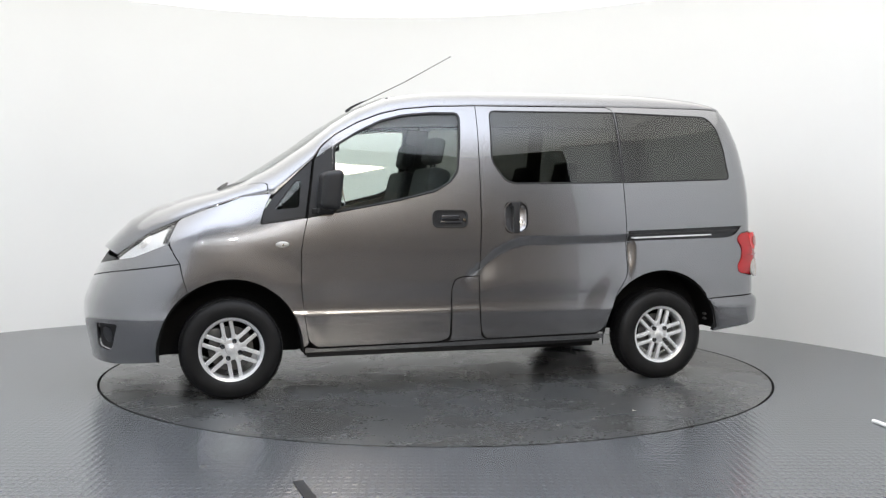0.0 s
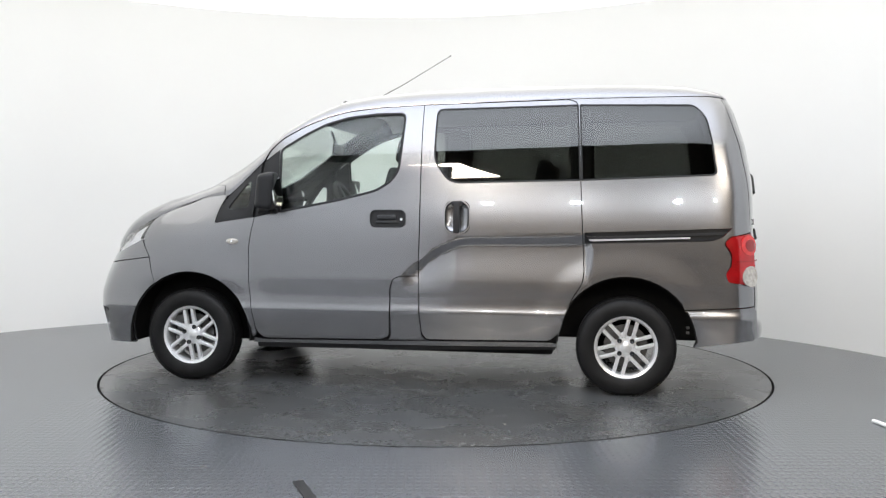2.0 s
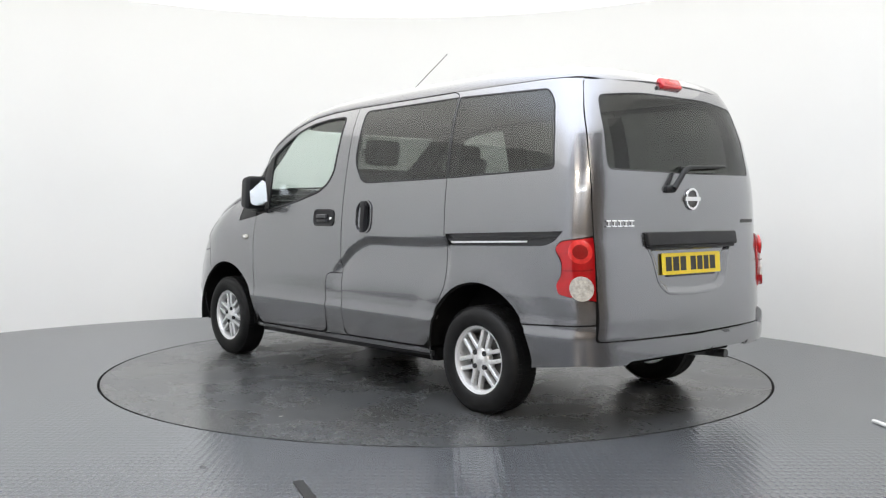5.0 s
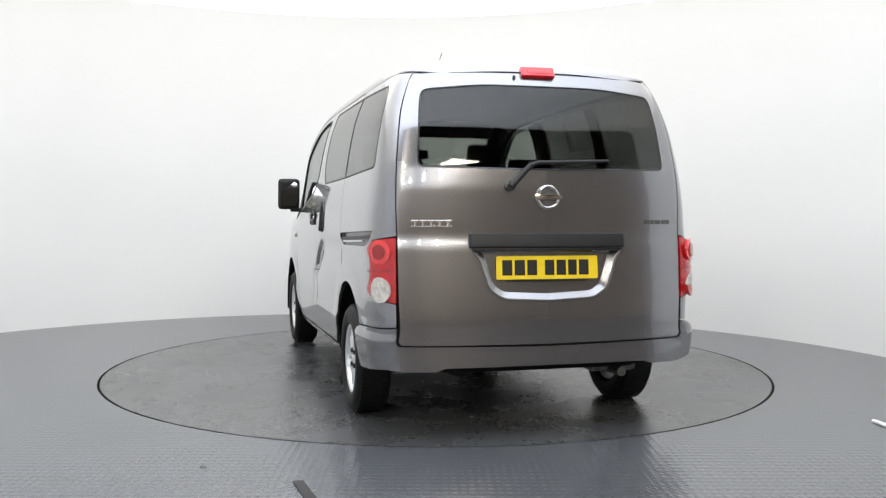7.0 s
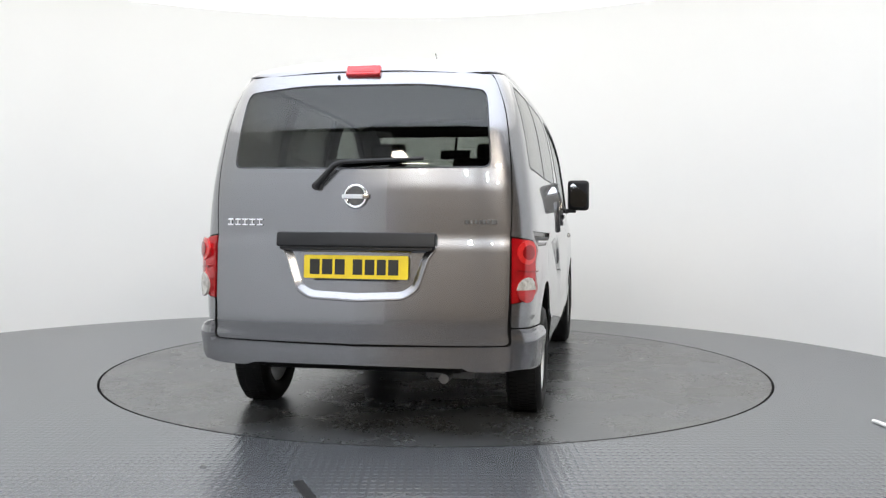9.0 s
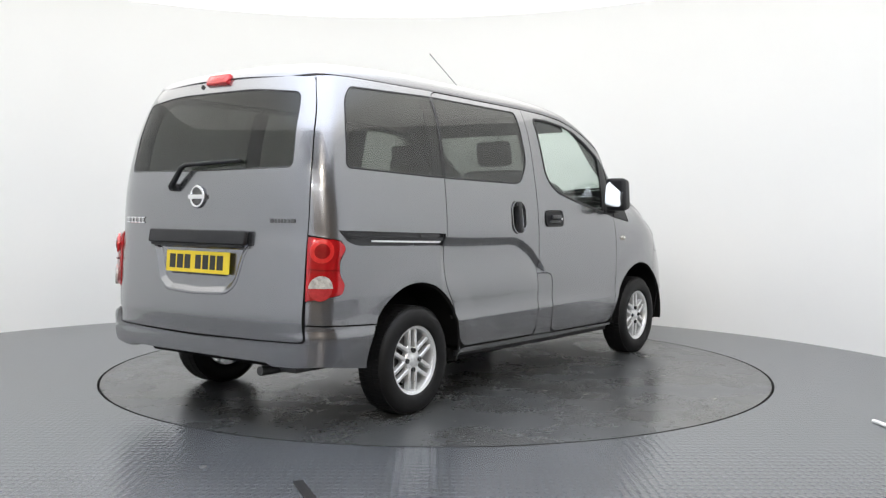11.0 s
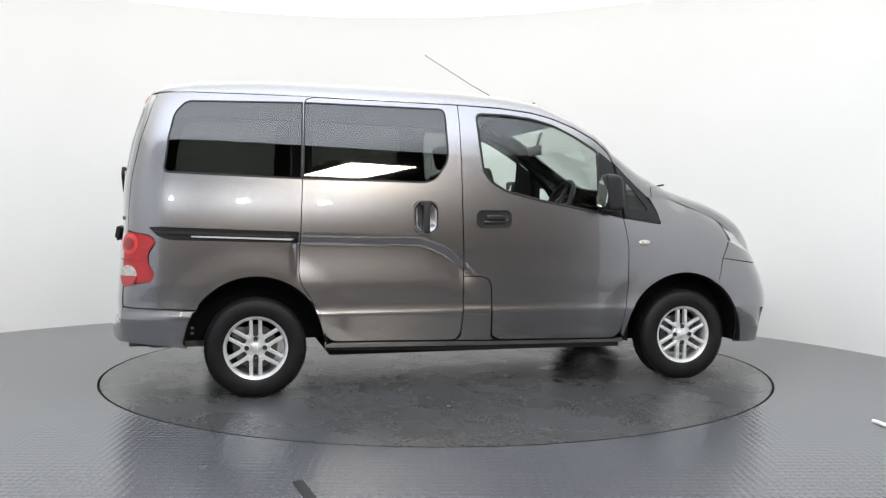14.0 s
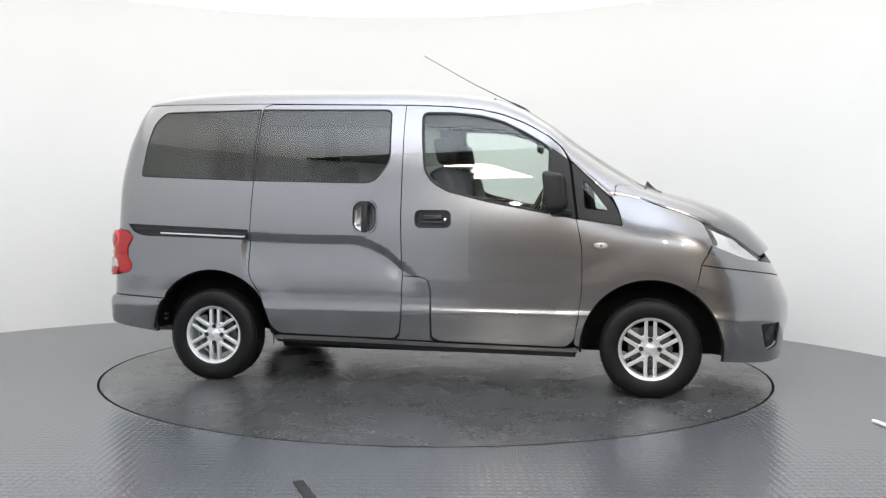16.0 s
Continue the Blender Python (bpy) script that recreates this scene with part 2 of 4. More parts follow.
# ---------------------------------------------------------------- the studio
def ground():
    """Floor sheet with a round opening for the platform, and the slot's bottom."""
    seg, rings = 160, [RING, 2.6, 3.4, 4.6, 7.0, 12.0]
    v, f = [], []
    for r in rings:
        for k in range(seg):
            a = 2 * math.pi * k / seg
            v.append((r * math.cos(a), r * math.sin(a), 0))
    for i in range(len(rings) - 1):
        for k in range(seg):
            f.append((i * seg + k, (i + 1) * seg + k, (i + 1) * seg + (k + 1) % seg, i * seg + (k + 1) % seg))
    n = len(v)
    for k in range(seg):
        a = 2 * math.pi * k / seg
        v.append((RING * math.cos(a), RING * math.sin(a), -0.06))
    for k in range(seg):
        f.append((k, (k + 1) % seg, n + (k + 1) % seg, n + k))
    sheet_ob = mk("floor", v, f, FLOOR, smooth=False)
    # the slot's wall is coloured black in place of the gap's shade
    sheet_ob.data.materials.append(GAP)
    for poly in list(sheet_ob.data.polygons)[-seg:]:
        poly.material_index = 1
    tagged(sheet_ob, "glossy grey painted tread-plate studio floor", "floor", kind="structure")
    bm = bmesh.new()
    lathe(bm, [(0.0, -0.06), (RING + 0.05, -0.06), (RING + 0.05, -0.08), (0.0, -0.08)], 96, "z")
    tagged(part("floor_pit", bm, GAP), "black pit below the turntable slot", "floor", kind="structure")


CENTRE, RADIUS, WALL_TOP = (-0.54, -0.93), 4.125, 3.05


def wall_ring():
    """Curved white wall round the platform, open towards the hall."""
    a0, a1, seg = radians(-32), radians(257), 150
    prof = [(RADIUS, 0.0), (RADIUS, WALL_TOP), (RADIUS + 0.12, WALL_TOP), (RADIUS + 0.12, 0.0)]
    v, f = [], []
    for k in range(seg + 1):
        a = a0 + (a1 - a0) * k / seg
        for r, z in prof:
            v.append((CENTRE[0] + r * math.cos(a), CENTRE[1] + r * math.sin(a), z))
    for k in range(seg):
        for i in range(4):
            j = (i + 1) % 4
            f.append((k * 4 + i, k * 4 + j, k * 4 + 4 + j, k * 4 + 4 + i))
    f += [(0, 1, 2, 3), (seg * 4 + 3, seg * 4 + 2, seg * 4 + 1, seg * 4)]
    ob = mk("wall_curved", v, f, WALL)
    ob.data.set_sharp_from_angle(angle=radians(30))
    tagged(ob, "smooth white curved studio wall behind the turntable", "wall", kind="structure")


def softbox():
    """Large glowing cloth ceiling over the platform, cut straight towards the hall."""
    bm = bmesh.new()
    front, reach = -4.15, RADIUS + 0.30
    a = math.asin((front - CENTRE[1]) / reach)
    rim = [(CENTRE[0] + reach * math.cos(a + (math.pi - 2 * a) * k / 90), CENTRE[1] + reach * math.sin(a + (math.pi - 2 * a) * k / 90)) for k in range(91)]
    low = [bm.verts.new((x, y, WALL_TOP + 0.02)) for x, y in rim]
    top_ring = [bm.verts.new((x, y, WALL_TOP + 0.10)) for x, y in rim]
    bm.faces.new(low)
    bm.faces.new(top_ring)
    for k in range(len(rim)):
        j = (k + 1) % len(rim)
        bm.faces.new((low[k], low[j], top_ring[j], top_ring[k]))
    box_ob = part("ceiling_softbox", bm, SOFT)
    tagged(box_ob, "huge white cloth softbox ceiling, lit", "ceiling light", kind="structure")
    bm = bmesh.new()
    half = reach * math.cos(a)
    box(bm, (CENTRE[0] - half, front - 0.06, WALL_TOP - 0.01), (CENTRE[0] + half, front, WALL_TOP + 0.14), .006)
    tagged(part("softbox_rail", bm, HALL_CEIL), "dark rail along the softbox edge", "rail", kind="structure")


def hall():
    """The dim hall in which the studio stands, with its own small lamps."""
    for name, lo, hi, mat, label in (
            ("wall_south", (-9, -13.2, 0), (9, -13, 5.2), HALL, "dim brown hall wall"),
            ("wall_north", (-9, 6, 0), (9, 6.2, 5.2), HALL, "dim brown hall wall"),
            ("wall_west", (-9.2, -13, 0), (-9, 6, 5.2), HALL, "dim brown hall wall"),
            ("wall_east", (9, -13, 0), (9.2, 6, 5.2), HALL, "dim brown hall wall"),
            ("ceiling", (-9.2, -13.2, 5.2), (9.2, 6.2, 5.4), HALL_CEIL, "dark hall ceiling")):
        bm = bmesh.new()
        box(bm, lo, hi)
        tagged(part(name, bm, mat), label, "ceiling" if name == "ceiling" else "wall", kind="structure")


ground()
wall_ring()
softbox()
hall()

table = new("turntable")
tagged(table, "round worn grey tread-plate turntable set in the floor", "turntable")
bm = bmesh.new()
lathe(bm, [(0.0, 0.0), (RING - 0.0165, 0.0), (RING - 0.0165, -0.002), (0.0, -0.002)], 160, "z")
part("platform", bm, TABLE, table, "scuffed tread plate", 20)
# separate rim in gap black, so the platform's side darkens the slot
bm = bmesh.new()
lathe(bm, [(RING - 0.10, -0.0025), (RING - 0.0145, -0.0015), (RING - 0.0145, -0.05), (RING - 0.10, -0.05)], 160, "z", close=True)
part("platform_rim", bm, GAP, table, "platform edge, coloured black to darken the slot", 20)

# ---------------------------------------------------------------- the van's skin
# Plan outline of the left half at mid height, from the rear's middle round to the nose's middle.
PLAN = [(-2.130, 0.0), (-2.126, 0.2), (-2.118, 0.4), (-2.103, 0.58), (-2.082, 0.69), (-2.050, 0.765), (-2.000, 0.812), (-1.920, 0.836),
        (-1.75, 0.846), (-1.4, 0.849), (-0.8, 0.850), (0.0, 0.850), (0.7, 0.850), (1.2, 0.849), (1.5, 0.846), (1.70, 0.832),
        (1.85, 0.800), (1.97, 0.745), (2.06, 0.665), (2.125, 0.56), (2.175, 0.42), (2.205, 0.24), (2.215, 0.0)]


def spline(pts, per=14):
    """Points along a smooth curve through pts."""
    p = [np.array(q, float) for q in pts]
    p = [2 * p[0] - p[1]] + p + [2 * p[-1] - p[-2]]
    out = []
    for i in range(1, len(p) - 2):
        for k in range(per):
            t = k / per
            a, b, c, d = p[i - 1:i + 3]
            out.append(0.5 * (2 * b + (c - a) * t + (2 * a - 5 * b + 4 * c - d) * t * t + (3 * b - a - 3 * c + d) * t ** 3))
    return np.array(out + [p[-2]])


_plan = spline(PLAN)
_arc = np.concatenate([[0], np.cumsum(np.hypot(*np.diff(_plan, axis=0).T))])
S_END = _arc[-1]
_fine = np.linspace(0, 2, 401)


def smooth_table(zs, ys, width=5):
    """A fine table of a soft curve through the given corners."""
    y = np.interp(_fine, zs, ys)
    k = np.ones(width) / width
    return np.convolve(np.pad(y, width // 2, mode="edge"), k, "valid")


HALF = smooth_table([0.1, 0.24, 0.30, 0.470, 0.480, 0.505, 0.56, 0.66, 0.95, 1.08, 1.29, 1.55, 1.70, 1.76, 1.9],
                    [.800, .815, .829, .849, .849, .8415, .841, .847, .850, .843, .814, .769, .722, .682, .56], 3)
_blend = np.clip((_fine - 0.80) / 0.25, 0, 1) * np.clip((1.76 - _fine) / 0.10, 0, 1)
for _ in range(2):
    HALF = HALF + _blend * (np.convolve(np.pad(HALF, 18, mode="edge"), np.ones(37) / 37, "valid") - HALF)
REAR = smooth_table([0.2, 0.45, 0.56, 0.60, 0.93, 0.955, 1.2, 1.3, 1.49, 1.695, 1.78, 1.9], [.03, .03, .036, .034, .008, 0, -.004, -.014, -.050, -.115, -.16, -.24], 9)
NOSE = smooth_table([0.2, 0.34, 0.45, 0.54, 0.65, 0.78, 0.92, 1.02, 1.2], [-.045, -.02, 0, 0, -.04, -.105, -.2, -.3, -.55], 9)


def half_width(z):
    return np.interp(z, _fine, HALF)


def ease(a, b, v):
    t = np.clip((v - a) / (b - a), 0, 1)
    return t * t * (3 - 2 * t)


WHEEL_X, WHEEL_Z, ARCH = (1.3625, -1.3625), 0.288, 0.405
_crease = ([-1.16, -1.10, -0.45, -0.347, -0.228, -0.119, 0.02, 0.12], [0.935, 0.934, 0.922, 0.907, 0.852, 0.762, 0.68, 0.66])


def relief(x, z):
    """Swage line of the sliding door and the flares round the wheels."""
    line = np.interp(x, *_crease)
    fade = ease(0.0, -0.16, x) * ease(-1.16, -1.13, x)
    d = -0.024 * fade * ease(line + 0.012, line - 0.048, z) * ease(0.58, line - 0.02, z)
    for wx in WHEEL_X:
        rho = np.hypot(x - wx, z - WHEEL_Z)
        d = d + 0.007 * ease(0.60, 0.44, rho) * ease(0.30, 0.42, z)
    return d


def skin(s, z):
    """The point of the skin at arc s (left is positive, 0 the rear's middle) and height z."""
    s, z = np.asarray(s, float), np.asarray(z, float)
    side, a = np.where(s < 0, -1.0, 1.0), np.abs(s)
    px, py = np.interp(a, _arc, _plan[:, 0]), np.interp(a, _arc, _plan[:, 1])
    x = px - np.interp(z, _fine, REAR) * ease(-1.0, -2.05, px) + np.interp(z, _fine, NOSE) * ease(1.1, 2.1, px)
    y = py * half_width(z) / 0.85
    y = y - np.maximum(z - 0.82, 0) ** 2 * 0.75 * ease(0.75, 1.5, px)
    y = y + relief(x, z) * ease(0.3, 0.7, py)
    return np.stack([x, side * y, z], -1)


def skin_normal(s, z):
    e = 0.004
    n = np.cross(skin(s, z + e) - skin(s, z - e), skin(s + e, z) - skin(s - e, z))
    return n / np.linalg.norm(n, axis=-1, keepdims=True)


_xs = np.linspace(0.30, S_END - 0.01, 1500)


def X(x, z):
    """Arc and height of the skin point on the left side at x, z."""
    row = skin(_xs, np.full_like(_xs, z))[:, 0]
    keep = np.maximum.accumulate(row)
    return (float(np.interp(x, keep, _xs)), z)


def Y(y, z):
    """Arc and height of the rear skin point at y, z."""
    ss = np.linspace(0, 1.0, 300)
    s = float(np.interp(abs(y), np.maximum.accumulate(skin(ss, np.full_like(ss, z))[:, 1]), ss))
    return (math.copysign(s, y), z)


def XS(*pts):
    return [(*X(p[0], p[1]), *p[2:]) for p in pts]


def fillet(pts, auto=0.38, n=5):
    """Closed outline with its corners rounded; a third number sets a corner's reach."""
    out = []
    for i, p in enumerate(pts):
        a, b, c = np.array(pts[i - 1][:2]), np.array(p[:2]), np.array(pts[(i + 1) % len(pts)][:2])
        la, lc = np.linalg.norm(a - b), np.linalg.norm(c - b)
        r = min(p[2] if len(p) > 2 else 0.03, auto * la, auto * lc)
        if r < 0.002:
            out.append(b)
            continue
        q0, q1 = b + (a - b) * r / la, b + (c - b) * r / lc
        for k in range(n + 1):
            t = k / n
            out.append((1 - t) ** 2 * q0 + 2 * t * (1 - t) * b + t * t * q1)
    return np.array(out)


def dense(loop, step=0.03):
    out = []
    for a, b in zip(loop, np.roll(loop, -1, axis=0)):
        n = max(1, int(np.ceil(np.linalg.norm(b - a) / step)))
        out += [a + (b - a) * k / n for k in range(n)]
    return np.array(out)


def area(loop):
    x, y = loop.T
    return 0.5 * np.sum(x * np.roll(y, -1) - np.roll(x, -1) * y)


def inset(loop, d):
    if area(loop) < 0:
        loop = loop[::-1]
    e = np.roll(loop, -1, axis=0) - loop
    e /= np.linalg.norm(e, axis=1, keepdims=True) + 1e-12
    n = np.stack([-e[:, 1], e[:, 0]], -1)
    m = n + np.roll(n, 1, axis=0)
    m /= np.maximum(np.linalg.norm(m, axis=1, keepdims=True), 0.3)
    return loop + m * d


def inside(loop, pts):
    x, y = pts.T
    hit = np.zeros(len(pts), bool)
    for (ax, ay), (bx, by) in zip(loop, np.roll(loop, -1, axis=0)):
        c = (ay > y) != (by > y)
        with np.errstate(divide="ignore", invalid="ignore"):
            hit ^= c & (x < (bx - ax) * (y - ay) / (by - ay) + ax)
    return hit


def sheet(outline, holes=(), gap=0.0032, step=0.024, at=skin, normal=skin_normal, out=0.0, thick=0.012, dome=0.0, turn=0.03):
    """Vertices, faces and normals of a curved panel: outer face, rim and inner face."""
    from mathutils.geometry import delaunay_2d_cdt
    loops = [dense(inset(fillet(outline), gap), step)]
    for h in holes:
        loops.append(dense(inset(fillet(h), -gap if gap > 0 else 0.0), step))
    lo, hi = loops[0].min(0), loops[0].max(0)
    gx, gy = np.meshgrid(np.arange(lo[0] + step / 2, hi[0], step), np.arange(lo[1] + step / 2, hi[1], step))
    grid = np.stack([gx.ravel(), gy.ravel()], -1)
    keep = inside(loops[0], grid)
    for h in loops[1:]:
        keep &= ~inside(h, grid)
    edge = np.concatenate(loops)
    grid = grid[keep]
    if len(grid):
        grid = grid[np.min(np.linalg.norm(grid[:, None] - edge[None], axis=2), axis=1) > step * 0.45]
    verts, edges, k = [], [], 0
    for lp in loops:
        verts += [Vector(p) for p in lp]
        edges += [(k + i, k + (i + 1) % len(lp)) for i in range(len(lp))]
        k += len(lp)
    verts += [Vector(p) for p in grid]
    vo, eo, fo, *_ = delaunay_2d_cdt(verts, edges, [], 0, 1e-6)
    p2 = np.array([tuple(v) for v in vo])
    mid = np.array([p2[list(f)].mean(0) for f in fo])
    ok = inside(loops[0], mid)
    for h in loops[1:]:
        ok &= ~inside(h, mid)
    fo = [f for f, k in zip(fo, ok) if k]
    s, z = p2[:, 0], p2[:, 1]
    nrm, pos = normal(s, z), at(s, z)
    lift = np.full(len(p2), out)
    if dome:
        dist = np.min(np.linalg.norm(p2[:, None] - edge[None], axis=2), axis=1)
        lift = out + dome * (1 - np.exp(-dist / turn))
    pos = pos + nrm * lift[:, None]
    faces = []
    for f in fo:
        a, b, c = f[:3]
        ok = np.dot(np.cross(pos[b] - pos[a], pos[c] - pos[a]), nrm[a]) > 0
        faces.append(tuple(f) if ok else tuple(f)[::-1])
    n = len(pos)
    back = pos - nrm * thick
    count = {}
    for f in faces:
        for i in range(len(f)):
            count[(f[i], f[(i + 1) % len(f)])] = 1
    rim = [(a, b) for a, b in count if (b, a) not in count]
    V, N = [*pos, *back], [*nrm, *-nrm]
    F = faces + [tuple(n + i for i in f[::-1]) for f in faces]
    for a, b in rim:
        t = pos[b] - pos[a]
        d = np.cross(t, nrm[a])
        d /= np.linalg.norm(d) + 1e-12
        q = len(V)
        V += [pos[a], back[a], back[b], pos[b]]
        N += [d] * 4
        F.append((q, q + 1, q + 2, q + 3))
    return np.array(V), F, np.array(N)


def panel(name, outline, mat, parent, label="", side=1, **kw):
    V, F, N = sheet(outline, **kw)
    if side < 0:
        V, N, F = V * (1, -1, 1), N * (1, -1, 1), [f[::-1] for f in F]
    return mk(name, V, F, mat, parent, label, N)


def ribbon(line, width, out, closed=False, at=skin, normal=skin_normal):
    """A narrow strip on the skin along a line."""
    p = np.array([q[:2] for q in line], float)
    d = np.gradient(p, axis=0)
    d /= np.linalg.norm(d, axis=1, keepdims=True) + 1e-12
    w = np.stack([-d[:, 1], d[:, 0]], -1) * width / 2
    V, F = [], []
    for q in (p + w, p - w):
        n = normal(q[:, 0], q[:, 1])
        b = at(q[:, 0], q[:, 1]) + n * out
        V += [*b, *(b - n * 0.004)]
    k = len(p)
    for i in range(k - 1):
        for a, b in ((0, 2), (2, 3), (3, 1), (1, 0)):
            F.append((a * k + i, a * k + i + 1, b * k + i + 1, b * k + i))
    return np.array(V), F


# ---------------------------------------------------------------- outlines on the left side (x, z)
ARC_F = [(1.3625 + ARCH * math.cos(radians(a)), WHEEL_Z + ARCH * math.sin(radians(a)), 0) for a in range(-10, 191, 8)]
ARC_R = [(-1.3625 + ARCH * math.cos(radians(a)), WHEEL_Z + 0.012 + ARCH * math.sin(radians(a)), 0) for a in range(-10, 191, 8)]
ROOF_LINE = [(0.878, 1.388), (0.842, 1.458), (0.757, 1.532), (0.621, 1.608), (0.484, 1.664), (0.344, 1.700), (0.135, 1.724), (-0.128, 1.736)]
DOOR_FRONT = [(0.929, 1.040), (0.950, 0.95), (0.966, 0.850), (0.966, 0.642), (0.948, 0.467), (0.922, 0.326)]
SLIDER_REAR = [(-0.914, 0.312), (-0.966, 0.352), (-0.995, 0.454), (-1.040, 0.558), (-1.106, 0.660), (-1.117, 0.729), (-1.108, 0.90), (-1.091, 1.27), (-1.070, 1.711)]
FRONT_DOOR = DOOR_FRONT + [(0.872, 0.281, .05), (0.117, 0.292), (0.062, 0.316, .05), (0.056, 0.616), (0.036, 0.672, .05), (-0.016, 0.687),
                           (-0.119, 0.688, 0), (-0.128, 0.994), (-0.128, 1.736, 0)] + ROOF_LINE[::-1][1:]
FLAP = [(0.056, 0.300), (0.056, 0.616), (0.036, 0.672, .05), (-0.016, 0.687), (-0.119, 0.688, 0), (-0.126, 0.444), (-0.140, 0.318), (-0.17, 0.299, 0), (0.117, 0.293, 0)]
SLIDER = [(-0.119, 0.688, 0), (-0.126, 0.444), (-0.138, 0.339), (-0.17, 0.300, .05)] + SLIDER_REAR + [(-1.058, 1.742), (-1.014, 1.758, .05), (-0.128, 1.736, 0), (-0.128, 0.994)]
SLIDER_GLASS = [(-0.216, 1.706, .04), (-0.208, 1.389, .06), (-0.293, 1.275, .05), (-0.350, 1.255, .05), (-1.087, 1.270, 0), (-1.067, 1.722, 0)]
REAR_GLASS = [(-1.080, 1.722, 0), (-1.740, 1.712, .10), (-1.806, 1.640, .05), (-1.852, 1.391), (-1.868, 1.300, .05), (-1.098, 1.270, 0)]
DOOR_GLASS = [(0.768, 1.460), (0.617, 1.553), (0.481, 1.621), (0.342, 1.660), (0.167, 1.680), (-0.016, 1.684, .04), (-0.006, 1.510), (0.012, 1.330, .05),
              (0.060, 1.262, .06), (0.154, 1.205), (0.395, 1.146), (0.671, 1.093), (0.762, 1.076, 0)]
SAIL = [(0.778, 1.460, 0), (0.878, 1.386, 0), (0.924, 1.041, 0), (0.772, 1.074, 0)]
QUARTER = [(1.194, 1.004, .02), (1.170, 1.090), (1.120, 1.165), (0.892, 1.382, .02), (0.940, 1.042, .01)]
QUARTER_GLASS = [(1.116, 1.088, .03), (0.988, 1.258, .02), (0.962, 1.258, .02), (0.976, 1.104, .02)]
BOWL = [(-0.281, 1.145, .06), (-0.433, 1.145, .06), (-0.433, 0.949, .06), (-0.281, 0.949, .06)]
RAIL = [(-1.118, 0.960, 0), (-1.950, 0.992, 0), (-1.905, 0.942, .04), (-1.839, 0.918), (-1.118, 0.897, 0)]


# the line where sides end and the top begins: x, z
EDGE = [(-2.2, 1.748), (-1.965, 1.748), (-1.90, 1.761), (-1.82, 1.767), (-1.7, 1.7695), (-1.0, 1.7615), (-0.128, 1.7395), (0.135, 1.7275), (0.344, 1.7035), (0.484, 1.6675), (0.621, 1.612), (0.757, 1.536),
        (0.842, 1.463), (0.886, 1.392), (1.121, 1.172), (1.135, 1.180), (1.30, 1.1605), (1.5, 1.0905), (1.64, 1.0325), (1.80, 0.960), (1.92, 0.881), (2.0, 0.815), (2.1, 0.76), (2.3, 0.72)]
CROWN = [(-2.2, 1.70), (-1.988, 1.766), (-1.970, 1.786), (-1.935, 1.810), (-1.88, 1.834), (-1.8, 1.855), (-1.7, 1.872), (-1.2, 1.880), (-0.6, 1.871), (-0.1, 1.857), (0.2, 1.834), (0.42, 1.797), (0.60, 1.718),
         (0.75, 1.624), (0.90, 1.512), (1.10, 1.380), (1.30, 1.257), (1.42, 1.214), (1.6, 1.170), (1.8, 1.098), (1.92, 1.030), (2.02, 0.935), (2.12, 0.83), (2.3, 0.70)]


def edge_z(x):
    return np.interp(x, *zip(*EDGE))


EDGE_X = np.linspace(-1.985, 2.13, 160)
EDGE_Y = np.array([max(0.02, skin(*X(v, edge_z(v)))[1]) for v in EDGE_X])


def top(x, u):
    """The point of the bonnet, screen and roof at x and u (-1 right edge, 1 left edge)."""
    x, u = np.asarray(x, float), np.asarray(u, float)
    zb = edge_z(x)
    yb = np.interp(x, EDGE_X, EDGE_Y) * (1 - 0.045 * ease(-1.90, -1.985, x))
    th = u * math.pi / 2
    h = np.maximum(np.interp(x, *zip(*CROWN)) - zb, 0.004)
    y = yb * np.sign(u) * np.abs(np.sin(th)) ** (2 / (5.0 - 2.7 * ease(-1.3, -1.9, x)))
    return np.stack([x, y, zb + h * np.cos(th)], -1)


def top_strip(name, x0, x1, us, mat, parent, label="", nx=40, drop=0.012):
    """A piece of the top between two x lines (numbers or functions of u), as thick sheet."""
    V, F = [], []
    for u in us:
        a, b = (x0(u) if callable(x0) else x0), (x1(u) if callable(x1) else x1)
        xs = np.linspace(a, b, nx)
        V += list(top(xs, np.full(nx, u)))
    k, m = nx, len(us)
    for i in range(m - 1):
        for j in range(k - 1):
            F.append((i * k + j, i * k + j + 1, (i + 1) * k + j + 1, (i + 1) * k + j))
    ob = mk(name, V, F, mat, parent, label)
    me = ob.data
    bm = bmesh.new()
    bm.from_mesh(me)
    bmesh.ops.recalc_face_normals(bm, faces=bm.faces)
    if sum(f.normal.z for f in bm.faces) < 0:
        bmesh.ops.reverse_faces(bm, faces=bm.faces)
    bmesh.ops.solidify(bm, geom=bm.faces[:], thickness=drop)
    for f in bm.faces:
        f.smooth = True
    for e in bm.edges:
        if len(e.link_faces) == 2 and e.calc_face_angle(0) > radians(50):
            e.smooth = False
    bm.to_mesh(me)
    bm.free()
    return ob


van = new("van")
tagged(van, "grey metallic passenger van with dark rear windows on the turntable", "van")


def seal(host, glass, side, width=0.010, out=0.0005):
    """A black rubber seal round a pane."""
    loop = dense(fillet(XS(*glass)), 0.02)
    V, F = ribbon(np.vstack([loop, loop[:1]]).tolist(), width, out)
    mk("window_seal", V * (1, side, 1), [f[::side] for f in F], BLACK_PLASTIC, host, "black rubber window seal")


